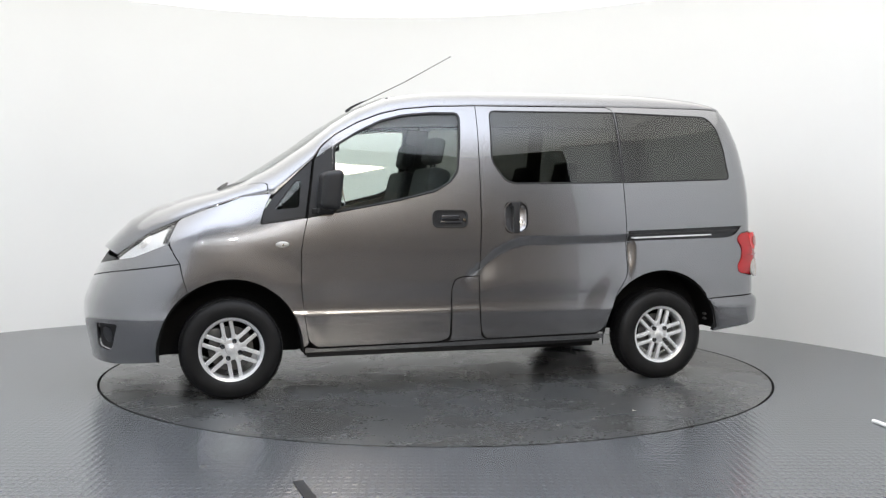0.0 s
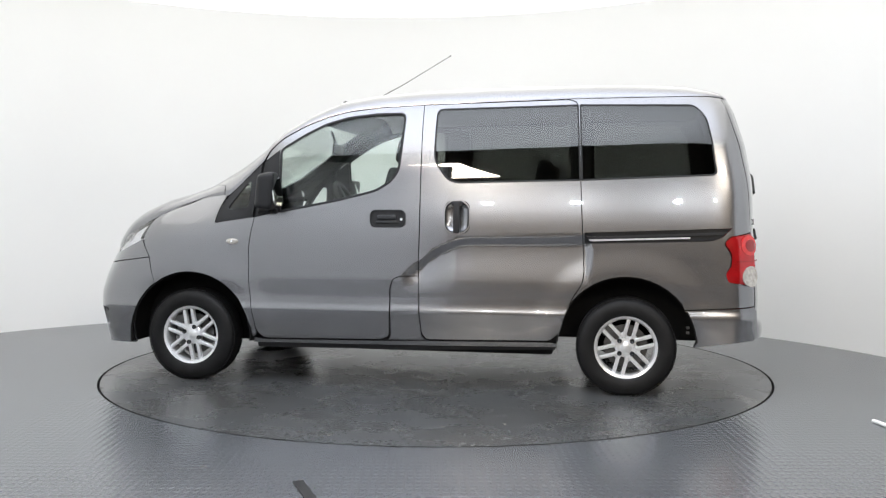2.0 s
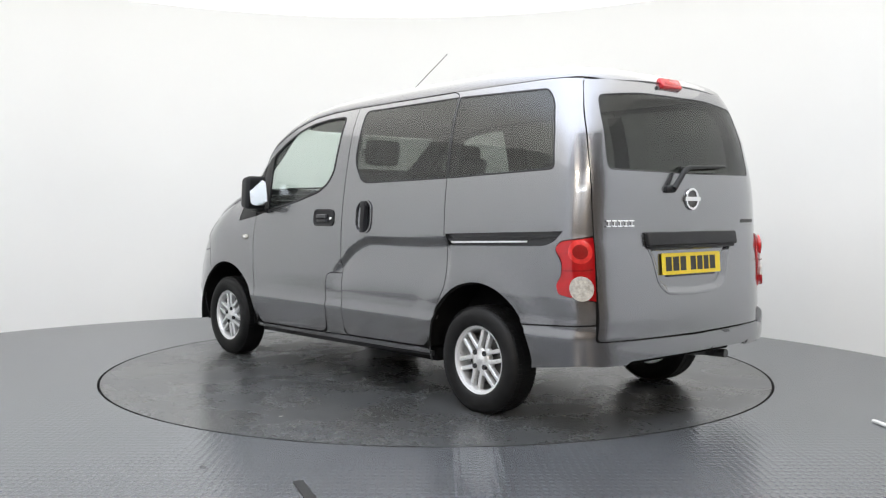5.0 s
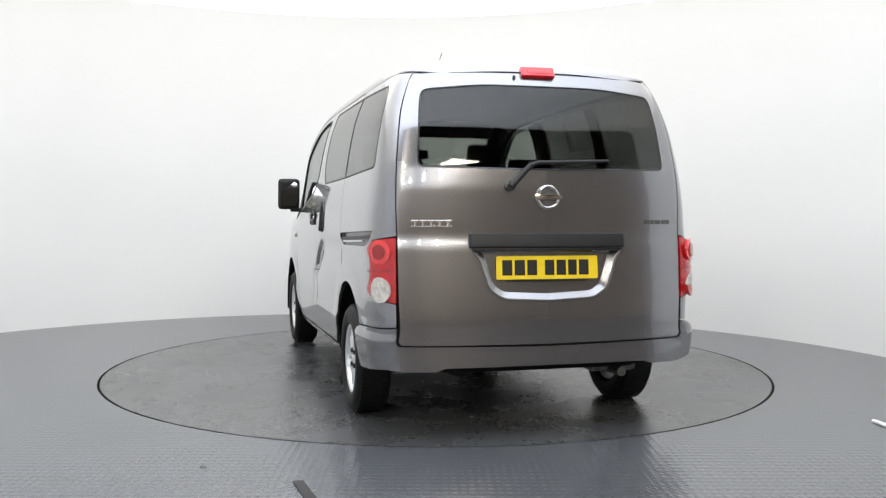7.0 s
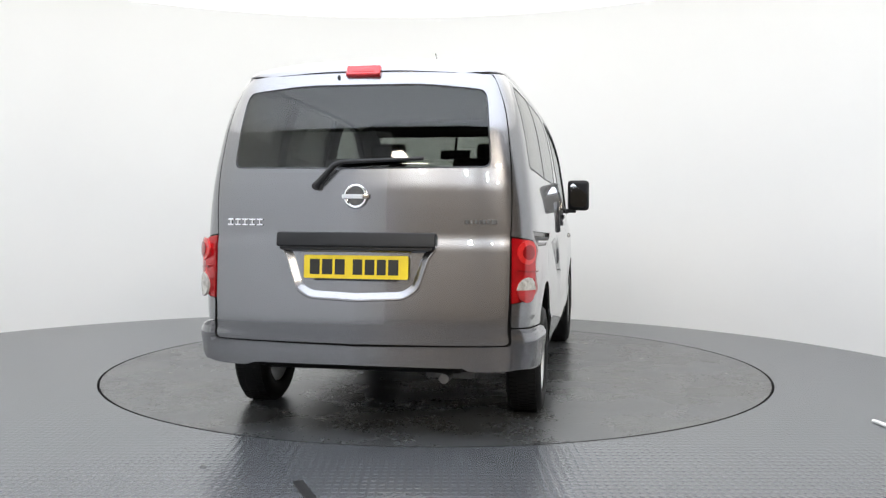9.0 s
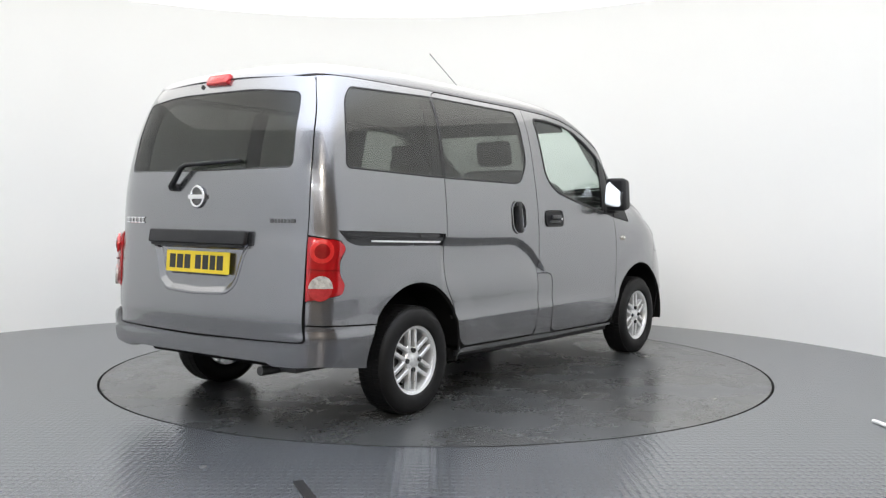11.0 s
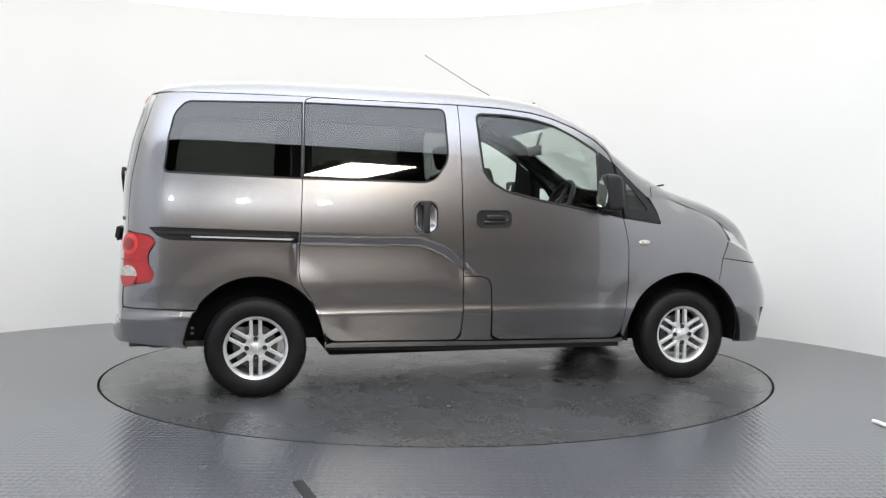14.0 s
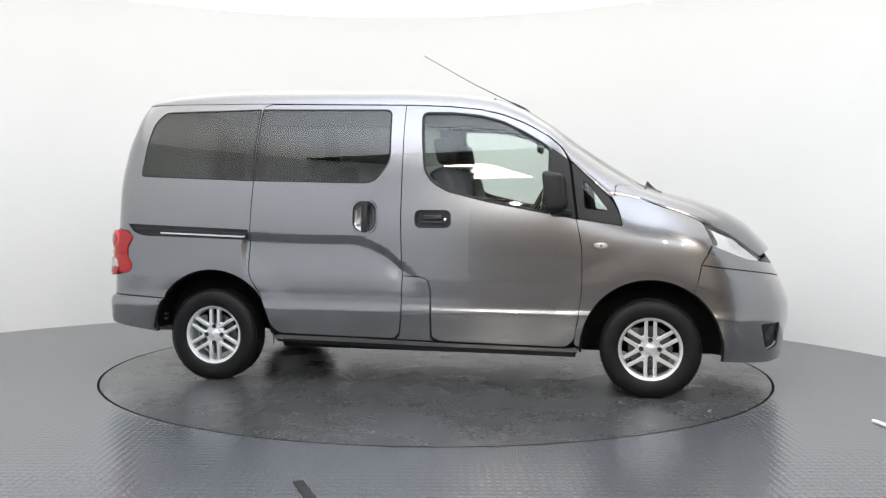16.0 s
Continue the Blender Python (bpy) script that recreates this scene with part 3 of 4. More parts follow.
def build_side(side):
    kw = dict(side=side)
    # wing with the bumper corner's seam and the arch
    arch_f = [p for p in ARC_F[::-1] if p[1] > 0.225]
    wing = XS((0.929, 1.040, 0), *[(x, z) for x, z in DOOR_FRONT[1:]], (0.925, 0.300, 0), (0.948, 0.286, 0), *[p for p in arch_f if (p[1] > 0.275 and p[0] < 1.62) or p[1] > 0.60],
              (1.640, 0.782, 0), (1.70, 0.90, .02), (1.640, 1.032, .03), (1.5, 1.090), (1.30, 1.160), (1.130, 1.180, .0), (1.1745, 1.092), (1.199, 1.001, .02))
    panel("front_wing", wing, PAINT, van, gap=0.0012, **kw)
    # bumper half with seam, lower valance and lamp recess
    bumper = XS((1.644, 0.779, 0), *[(p[0], p[1], 0) for p in arch_f if p[0] > 1.60 and p[1] < 0.62][::1], (1.760, 0.222, 0)) + [(*X(2.02, 0.205), .02), (S_END - 0.0, 0.21, 0), (S_END, 0.66, 0), (*X(1.925, 0.742), 0)]
    lamp = [(*X(1.985, 0.438), .02), (*X(2.105, 0.442), .02), (*X(2.100, 0.30), .03), (*X(2.02, 0.278), .05)]
    fb = panel("front_bumper", bumper, PAINT, van, holes=[lamp], gap=0.0012, **kw)
    recess = panel("fog_lamp_recess", lamp, BLACK_PLASTIC, fb, "black fog lamp recess", out=-0.02, gap=0.0, **kw)
    # plain dark disc that stands for the round fog lamp
    fs, fz = X(2.055, 0.372)
    panel("fog_lamp_disc", [(fs + 0.045 * math.cos(a), fz + 0.045 * math.sin(a), 0) for a in np.linspace(0, 2 * math.pi, 20, endpoint=False)], BLACK_GLOSS, recess, "round fog lamp, as a plain dark disc", out=-0.016, dome=0.010, turn=0.012, step=0.012, gap=0.0, **kw)
    # headlamp: reflector behind a clear lens
    hl = [(*X(1.647, 1.024), .02), (*X(1.79, 0.962), .02), (*X(1.93, 0.872), .02), (*X(2.00, 0.80), .03), (*X(1.90, 0.818), .02), (*X(1.707, 0.896), .02)]
    lampo = panel("headlamp", hl, REFLECTOR, van, "bright chromed headlamp", out=-0.012, **kw)
    panel("bezel", [(*X(1.652, 1.016), .01), (*X(1.692, 0.999), .01), (*X(1.738, 0.893), .01), (*X(1.712, 0.900), .01)], DARK_METAL, lampo, "dark ribbed bezel", out=-0.008, gap=0.0, thick=0.004, **kw)
    cs, cz = X(1.835, 0.905)
    panel("projector", [(cs + 0.036 * math.cos(a), cz + 0.036 * math.sin(a), 0) for a in np.linspace(0, 2 * math.pi, 18, endpoint=False)], CHROME, lampo, "chrome bulb bowl", out=-0.008, gap=0.0, thick=0.004, dome=0.006, turn=0.02, step=0.015, **kw)
    panel("lens", hl, GLASS_LENS, lampo, "clear lens", out=0.004, thick=0.003, **kw)
    panel("grille", [(*X(1.998, 0.815), .01), (S_END, 0.84, 0), (S_END, 0.738, 0), (*X(2.0, 0.795), .01)], BLACK_PLASTIC, van, "black slatted grille", out=-0.005, **kw)
    panel("nose_panel", [(*X(1.644, 0.783), 0), (*X(1.925, 0.746), 0), (S_END, 0.664, 0), (S_END, 0.735, 0), (*X(1.995, 0.796), .01), (*X(1.90, 0.814), .02), (*X(1.705, 0.893), .01)], PAINT, van, gap=0.0012, **kw)
    # front door
    door = panel("front_door", XS(*FRONT_DOOR), PAINT, van, holes=[XS(*DOOR_GLASS), XS(*SAIL)], **kw)
    panel("door_window", XS(*DOOR_GLASS), GLASS_CLEAR, door, "clear side window", gap=0.0, out=-0.006, thick=0.004, **kw)
    panel("sail_trim", XS(*SAIL), BLACK_PLASTIC, door, "black plastic mirror sail", out=-0.001, gap=0.001, **kw)
    seal(door, DOOR_GLASS, side, 0.014, 0.002)
    panel("door_flap", XS(*FLAP), PAINT, van, **kw)
    panel("quarter_trim", XS(*QUARTER), BLACK_PLASTIC, van, "black quarter window surround", holes=[XS(*QUARTER_GLASS)], gap=0.002, out=0.001, **kw)
    panel("quarter_window", XS(*QUARTER_GLASS), GLASS_CLEAR, van, "small clear quarter window", gap=0.0, out=-0.006, thick=0.004, **kw)
    # sliding door
    slide = panel("sliding_door", XS(*SLIDER), PAINT, van, holes=[XS(*SLIDER_GLASS), XS(*BOWL)], **kw)
    seal(slide, SLIDER_GLASS, side)
    panel("slider_window", XS(*SLIDER_GLASS), GLASS_DARK, slide, "dark privacy glass", gap=0.001, out=-0.001, thick=0.004, **kw)
    # rear quarter
    ring = [(p[0], p[1], 0) for p in ARC_R if p[1] > 0.40 or p[0] > -1.3]
    ring = [p for p in ring if not (p[0] < -1.5 and p[1] < 0.515)]
    quarter = XS((-1.014, 1.760, 0), (-1.058, 1.742), *[(p[0], p[1]) for p in SLIDER_REAR[::-1][:-2]], (-0.966, 0.352), (-0.958, 0.285, 0)) + XS(*ring) + XS((-1.69, 0.517, 0)) + [
        (*Y(0.742, 0.540), 0), (*Y(0.742, 0.650), 0)] + XS((-1.936, 0.682), (-1.922, 0.736), (-1.947, 0.77), (-1.952, 0.837), (-1.908, 0.904), (-1.940, 0.944)) + [
        (*Y(0.7345, 0.970), 0), (*Y(0.7325, 1.29), .06), (*Y(0.698, 1.56), .06), (*Y(0.629, 1.745), 0)] + XS((-1.90, 1.758, .02), (-1.82, 1.7645, .02), (-1.7, 1.767, 0))
    q = panel("rear_quarter", quarter, PAINT, van, holes=[XS(*REAR_GLASS), XS(*RAIL)], gap=0.002, **kw)
    seal(q, REAR_GLASS, side)
    panel("quarter_glass", XS(*REAR_GLASS), GLASS_DARK, q, "dark privacy glass", gap=0.001, out=-0.001, thick=0.004, **kw)
    panel("slide_channel", XS(*RAIL), BLACK_GLOSS, q, "black sliding door channel", gap=0.0, out=-0.018, **kw)
    rail = panel("slide_rail", XS((-1.13, 0.937, 0), (-1.94, 0.972, .01), (-1.90, 0.955, .01), (-1.13, 0.921, 0)), BLACK_PLASTIC, q, "black rail with bright strip", gap=0.0, out=-0.006, **kw)
    panel("rail_strip", XS((-1.14, 0.921, 0), (-1.72, 0.940, 0), (-1.72, 0.931, 0), (-1.14, 0.910, 0)), ALLOY, q, "bright metal strip", gap=0.0, out=-0.008, thick=0.006, **kw)
    # tail lamp
    tl = XS((-1.946, 0.946, .03), (-1.906, 0.908, .025), (-1.952, 0.846, .025), (-1.949, 0.772, .025), (-1.916, 0.732, .03), (-1.932, 0.680, .03)) + [(*Y(0.738, 0.650), .01), (*Y(0.735, 0.966), .01)]
    lamp_ob = panel("tail_lamp", tl, RED_LENS, van, "glossy red tail lamp", out=0.004, dome=0.026, turn=0.022, step=0.014, thick=0.03, **kw)
    cs, cz = Y(0.795, 0.716)

    def disc(rx, rz, a0=0.0, a1=2 * math.pi, n=24, at=None):
        c = at or (cs, cz)
        return [(c[0] + rx * math.cos(a), c[1] + rz * math.sin(a), 0) for a in np.linspace(a0, a1, n, endpoint=a1 - a0 < 6)]

    if side > 0:
        panel("reversing_lens", disc(0.050, 0.060), CLEAR_LENS, lamp_ob, "clear round lens", out=0.031, dome=0.008, step=0.014, gap=0.0, **kw)
    else:
        panel("indicator_lens", disc(0.050, 0.060, 0, math.pi, 16), CLEAR_LENS, lamp_ob, "clear upper half lens", out=0.031, dome=0.008, step=0.014, gap=0.0, **kw)
        panel("reflector_lens", disc(0.050, 0.060, math.pi, 2 * math.pi, 16), PINK_LENS, lamp_ob, "red lower half lens", out=0.031, dome=0.008, step=0.014, gap=0.001, **kw)
    upper = Y(0.795, 0.892)
    ring_ob = panel("brake_lens", disc(0.050, 0.056, at=upper), RED_RIB, lamp_ob, "bright red round lens", out=0.031, dome=0.006, step=0.014, gap=0.0, **kw)
    panel("brake_bowl", disc(0.030, 0.034, at=upper, n=18), RED_DEEP, ring_ob, "deep red inner bowl", out=0.0375, dome=0.003, turn=0.01, step=0.012, gap=0.0, thick=0.003, **kw)
    # the crease's shade is laid on as a raised deep red strip
    waist = [(*Y(0.756, 0.812), .004), (*Y(0.790, 0.806), .004), *XS((-1.972, 0.806, .004), (-1.972, 0.799, .004)), (*Y(0.790, 0.799), .004), (*Y(0.756, 0.805), .004)]
    panel("waist_strip", waist, RED_DEEP, lamp_ob, "deep red strip painted for the lens crease's shade", out=0.0315, step=0.012, gap=0.0, thick=0.004, **kw)
    # sill
    panel("sill", XS((0.938, 0.284, 0), (0.872, 0.276, 0), (0.117, 0.286, 0), (-0.17, 0.294, 0), (-0.914, 0.306, 0), (-0.958, 0.298, 0), (-0.965, 0.274, 0), (0.0, 0.257, 0), (0.945, 0.250, 0)), PAINT, van, out=-0.002, **kw)
    panel("sill_guard", XS((0.93, 0.254, 0), (0.0, 0.261, 0), (-0.955, 0.278, 0), (-0.95, 0.246, 0), (0.0, 0.222, 0), (0.93, 0.214, 0)), BLACK_PLASTIC, van, "black lower sill edge", out=-0.03, **kw)
    # black strips behind the door gaps stand in for the shade in them
    for name, line in (("door_seam", FRONT_DOOR + FRONT_DOOR[:1]), ("slider_seam", SLIDER + SLIDER[:1])):
        pts = dense(fillet(XS(*line[:-1])), 0.02)
        V, F = ribbon(np.vstack([pts, pts[:1]]).tolist(), 0.018, -0.010)
        if side < 0:
            V, F = V * (1, -1, 1), [f[::-1] for f in F]
        mk(name, V, F, UNDER, van, "black backing strip for the shade in the door gap")
    # added black strips behind the pillar gaps block light from the far side
    for a, b, wide, sunk in (((0.937, 1.03), (0.884, 1.396), 0.034, -0.010), ((0.775, 1.465), (0.767, 1.070), 0.026, -0.0035)):
        V, F = ribbon([X(a[0] + (b[0] - a[0]) * k / 12, a[1] + (b[1] - a[1]) * k / 12) for k in range(13)], wide, sunk)
        mk("pillar_backing", V * (1, side, 1), [f[::side] for f in F], UNDER, door, "black backing strip that blocks light at the pillar gap")
    # cards inside the doors
    panel("door_card", XS((0.93, 0.30, 0), (0.93, 1.02, 0), (0.76, 1.06, 0), (0.395, 1.13, 0), (0.154, 1.19, 0), (0.05, 1.26, 0), (-0.12, 1.26, 0), (-0.12, 0.30, 0)), TRIM, door, "dark inner door trim", out=-0.05, **kw)
    panel("slider_card", XS((-0.14, 0.30, 0), (-0.14, 1.26, 0), (-1.08, 1.255, 0), (-1.08, 0.70, 0), (-0.93, 0.34, 0)), TRIM, slide, "dark inner door trim", out=-0.05, **kw)
    panel("quarter_card", XS((-1.12, 0.75, 0), (-1.12, 1.255, 0), (-1.9, 1.28, 0), (-1.9, 0.70, 0)), TRIM, q, "dark inner side trim", out=-0.05, **kw)
    panel("pillar_trim", XS((-0.02, 1.25, .02), (-0.03, 1.70, 0), (-0.2, 1.70, 0), (-0.19, 1.25, 0)), TRIM, van, "grey pillar trim", out=-0.025, **kw)
    panel("inner_pillar", XS((-1.03, 1.25, .02), (-1.02, 1.72, 0), (-1.14, 1.72, 0), (-1.15, 1.25, 0)), TRIM, van, "dark pillar trim", out=-0.03, **kw)


for sd in (1, -1):
    build_side(sd)

# rear bumper, one piece round both corners
bump = XS((-1.69, 0.512, 0)) + [(*Y(0.742, 0.535), 0), (*Y(0.738, 0.452), .02), (0.0, 0.440, 0), (*Y(-0.738, 0.452), .02), (*Y(-0.742, 0.535), 0)]
bump += [(-s, z, 0) for s, z, _ in XS((-1.69, 0.512, 0))]
low = [(p[0], p[1], 0) for p in ARC_R if p[0] < -1.6 and 0.30 < p[1] < 0.512]
lowL = XS(*low, (-1.748, 0.298, 0), (-2.05, 0.338, .05)) + [(*Y(0.70, 0.330), .03), (*Y(0.55, 0.330), .02), (*Y(0.52, 0.345), .02), (0.0, 0.347, 0)]
bumper_loop = bump + [(p[0], p[1], p[2]) for p in [(-s, z, r) for s, z, r in lowL[:-1]]] + lowL[::-1]
rear_bumper = panel("rear_bumper", bumper_loop, PAINT, van, out=0.002, dome=0.031, turn=0.013, step=0.015, thick=0.03, gap=0.001)

# tailgate
GATE_GLASS = [(*Y(0.598, 1.672), .04), (*Y(0.30, 1.703), .1), (*Y(-0.30, 1.703), .1), (*Y(-0.598, 1.672), .04), (*Y(-0.622, 1.50), .1), (*Y(-0.640, 1.296), .04), (0, 1.288, 0.1), (*Y(0.640, 1.296), .04), (*Y(0.622, 1.50), .1)]
RECESS = [(*Y(0.385, 0.92), 0), (*Y(0.345, 0.86), .02), (*Y(0.300, 0.72), .05), (*Y(0.235, 0.675), .05), (0, 0.664, 0), (*Y(-0.235, 0.675), .05), (*Y(-0.300, 0.72), .05), (*Y(-0.345, 0.86), .02), (*Y(-0.385, 0.92), 0)]
GATE = [(*Y(0.6265, 1.750), .03), (*Y(0.3, 1.777), .1), (0, 1.784, 0), (*Y(-0.3, 1.777), .1), (*Y(-0.6265, 1.750), .03), (*Y(-0.695, 1.56), .06), (*Y(-0.7305, 1.29), .06), (*Y(-0.7325, 0.97), 0), (*Y(-0.7325, 0.455), .03),
        (0, 0.448, 0), (*Y(0.7325, 0.455), .03), (*Y(0.7325, 0.97), 0), (*Y(0.7305, 1.29), .06), (*Y(0.695, 1.56), .06)]
gate = panel("tailgate", GATE, PAINT, van, holes=[GATE_GLASS, RECESS], gap=0.0018)
panel("tailgate_window", GATE_GLASS, GLASS_REAR, gate, "dark rear window glass", gap=0.001, out=-0.002, thick=0.004)
# the seam strip is black in place of the tailgate gap's shade
for loop, nm in ((GATE, "tailgate_seam"), (GATE_GLASS, "glass_seal")):
    pts = dense(fillet(loop), 0.02)
    V, F = ribbon(np.vstack([pts, pts[:1]]).tolist(), 0.024 if nm == "tailgate_seam" else 0.012, -0.012 if nm == "tailgate_seam" else -0.001)
    mk(nm, V, F, UNDER if nm == "tailgate_seam" else BLACK_GLOSS, gate)

# top
US = [-1 + k / 20 for k in range(41)]
GLASS_U = 0.40


def roof_back(u):
    """Where the roof meets the tailgate."""
    v, x = min(abs(u), 0.92), -1.97
    for _ in range(6):
        x = float(skin(*Y(float(top(x, v)[1]), 1.764))[0]) - 0.003
    return x + 1.3 * (abs(u) - v)


top_strip("roof", roof_back, lambda u: 0.46 - 0.10 * abs(u) if abs(u) <= GLASS_U + 0.001 else 0.42, US, PAINT, van, nx=90, drop=0.006)


def bonnet_back(u):
    return 1.423 - 0.27 * float(ease(0.35, 0.8, abs(u)))


def screen_foot(u):
    return 1.345 - 0.09 * (u / GLASS_U) ** 2


for sd in (1, -1):
    top_strip("windscreen_pillar", 0.42, lambda u: bonnet_back(u) - 0.006, [sd * (GLASS_U + (1 - GLASS_U) * k / 14) for k in range(15)], PAINT, van)
CENTRE_US = [GLASS_U * (k / 10 - 1) for k in range(21)]
top_strip("windscreen", lambda u: 0.464 - 0.10 * abs(u), screen_foot, CENTRE_US, GLASS_CLEAR, van, "clear windscreen", drop=0.005)
top_strip("cowl", lambda u: screen_foot(u) + 0.002, lambda u: bonnet_back(u) - 0.004, CENTRE_US, BLACK_PLASTIC, van, "black cowl below the windscreen", nx=8)
top_strip("bonnet", bonnet_back, lambda u: 2.085 - 0.10 * abs(u) ** 2, US, PAINT, van)

# added black backing under the top's edge, so no light shows through the seam
seam_backing = [(*X(v, float(edge_z(v)) - 0.004),) for v in np.linspace(-1.80, 1.98, 160)]
rear_gutter = [(*X(v, float(edge_z(v)) - 0.004),) for v in np.linspace(-1.965, -1.79, 14)]
for sd in (1, -1):
    V, F = ribbon(seam_backing, 0.036, -0.010)
    mk("seam_backing", V * (1, sd, 1), [f[::sd] for f in F], UNDER, van, "black backing strip that blocks light at the top seam")
    V, F = ribbon(rear_gutter, 0.034, -0.004)
    mk("roof_joint", V * (1, sd, 1), [f[::sd] for f in F], PAINT, van)


# ---------------------------------------------------------------- wheels
def wheel(x, side, turn):
    hub = new("wheel")
    hub.parent = van
    hub.matrix_basis = pose(x, side * 0.752, WHEEL_Z, 0, 0, 0 if side > 0 else 180)
    tagged(hub, "silver alloy wheel with a black tyre")
    bm = bmesh.new()
    prof = [(.186, -.082), (.200, -.090), (.235, -.094), (.265, -.089), (.281, -.074), (.2895, -.050), (.291, 0), (.2895, .050), (.281, .074), (.265, .089), (.235, .094), (.200, .090), (.186, .082), (.180, .06), (.180, -.06)]
    lathe(bm, prof, 72, close=True)
    part("tyre", bm, RUBBER, hub, "black rubber tyre", 60)
    bm = bmesh.new()
    for k in range(72):
        for row, (w0, w1) in enumerate(((-.068, -.030), (-.024, .024), (.030, .068))):
            a = 5 * k + (2.5 if row == 1 else 0)
            box(bm, (-.0105, w0, .2865), (.0105, w1, .2922), m=pose(0, 0, 0, 0, a, 0))
    part("tread", bm, RUBBER, hub, "blocky tyre tread")
    bm = bmesh.new()
    lathe(bm, [(.176, -.07), (.170, -.05), (.164, .02), (.163, .058), (.170, .072), (.1905, .080), (.1905, .070), (.182, .062), (.180, .04), (.180, -.07)], 64, close=True)
    for k in range(6):
        m = pose(0, 0, 0, 0, 60 * k + turn, 0)
        for off in (-.026, .026):
            vs = box(bm, (off - .0112, .032, .050), (off + .0112, .064, .180), .007, 3)
            for v in vs:
                v.co.y -= max(0, (v.co.z - .06)) * 0.03
            bmesh.ops.transform(bm, matrix=m, verts=vs)
        # rounded web that joins each spoke to the next pair near the hub
        vs = box(bm, (-.024, .030, .050), (.024, .060, .088), .010, 3)
        bmesh.ops.transform(bm, matrix=pose(0, 0, 0, 0, 60 * k + 30 + turn, 0), verts=vs)
    lathe(bm, [(0, .066), (.030, .066), (.034, .063), (.056, .061), (.063, .054), (.064, .03), (0, .03)], 40)
    part("rim", bm, ALLOY, hub, "silver multi-spoke alloy rim", 30)
    bm = bmesh.new()
    lathe(bm, [(0, .070), (.022, .069), (.026, .066), (.026, .060), (0, .060)], 28)
    part("hub_cap", bm, ALLOY, hub, "small round centre cap")
    for k in range(4):
        bm = bmesh.new()
        lathe(bm, [(0, .062), (.006, .070), (.010, .073), (.0140, .071), (.0140, .056), (0, .056)], 12)
        bmesh.ops.transform(bm, matrix=pose(0, 0, 0, 0, 90 * k + turn, 0) @ pose(0, 0, .052), verts=bm.verts)
        part("wheel_nut", bm, BLACK_GLOSS, hub, "dark wheel nut")
    bm = bmesh.new()
    lathe(bm, [(.05, .012), (.128, .012), (.128, -.008), (.05, -.008)], 40, close=True)
    box(bm, (.06, -.02, .06), (.135, .032, .12), .01)
    part("brake_disc", bm, DARK_METAL, hub, "grey brake disc with caliper")


for wx in WHEEL_X:
    for sd in (1, -1):
        wheel(wx, sd, 0.0 if sd < 0 else (70.0 if wx > 0 else 45.0))


# ---------------------------------------------------------------- underside and wheel housings
def housing(x, side):
    bm = bmesh.new()
    prev = None
    for a in (range(2, 179, 8) if x < 0 else range(-8, 190, 8)):
        c, s = math.cos(radians(a)), math.sin(radians(a))
        ring = []
        for r, y in ((ARCH + 0.004, 0.842), (ARCH - 0.008, 0.836), (ARCH + 0.012, 0.80), (ARCH + 0.012, 0.58), (0.05, 0.575)):
            ring.append(bm.verts.new((x + r * c, side * y, WHEEL_Z + (0.012 if x < 0 else 0) + r * s)))
        if prev:
            for i in range(4):
                bm.faces.new((prev[i], prev[i + 1], ring[i + 1], ring[i]))
        prev = ring
    part("wheel_housing", bm, UNDER, van, "black wheel housing")


for wx in WHEEL_X:
    for sd in (1, -1):
        housing(wx, sd)

bm = bmesh.new()
box(bm, (-0.93, -0.74, 0.215), (0.93, 0.74, 0.30), .02)
box(bm, (0.93, -0.57, 0.23), (2.02, 0.57, 0.36), .03)
box(bm, (-2.00, -0.57, 0.30), (-0.93, 0.57, 0.42), .03)
box(bm, (-2.06, -0.50, 0.305), (-1.9, 0.50, 0.36), .02)
part("underbody", bm, UNDER, van, "black underbody")
bm = bmesh.new()
tube(bm, [(-2.09, -0.42, 0.285), (-1.8, -0.42, 0.28), (-1.3, -0.38, 0.30)], 0.024, 14)
box(bm, (-1.98, -0.56, 0.265), (-1.62, -0.30, 0.345), .03)
part("exhaust", bm, DARK_METAL, van, "dull steel exhaust")
for sd in (1, -1):
    bm = bmesh.new()
    tube(bm, [(-1.36, sd * 0.60, 0.29), (-1.36, 0, 0.29)], 0.035, 12)
    part("axle", bm, UNDER, van, "black rear axle")


# ---------------------------------------------------------------- door handles, lamps, mirrors
def on_skin(x, z, side, out=0.0):
    """A frame on the skin: x along the car, y outward, z up."""
    s, _ = X(x, z)
    p, n = skin(s, z) + skin_normal(s, z) * out, skin_normal(s, z)
    y = Vector(n)
    xa = Vector((1, 0, 0)) - y * y.x
    xa.normalize()
    za = xa.cross(y)
    m = Matrix((xa, y, za)).transposed().to_4x4()
    m.translation = Vector(p)
    if side < 0:
        m = Matrix.Diagonal((1, -1, 1, 1)) @ m
    return m


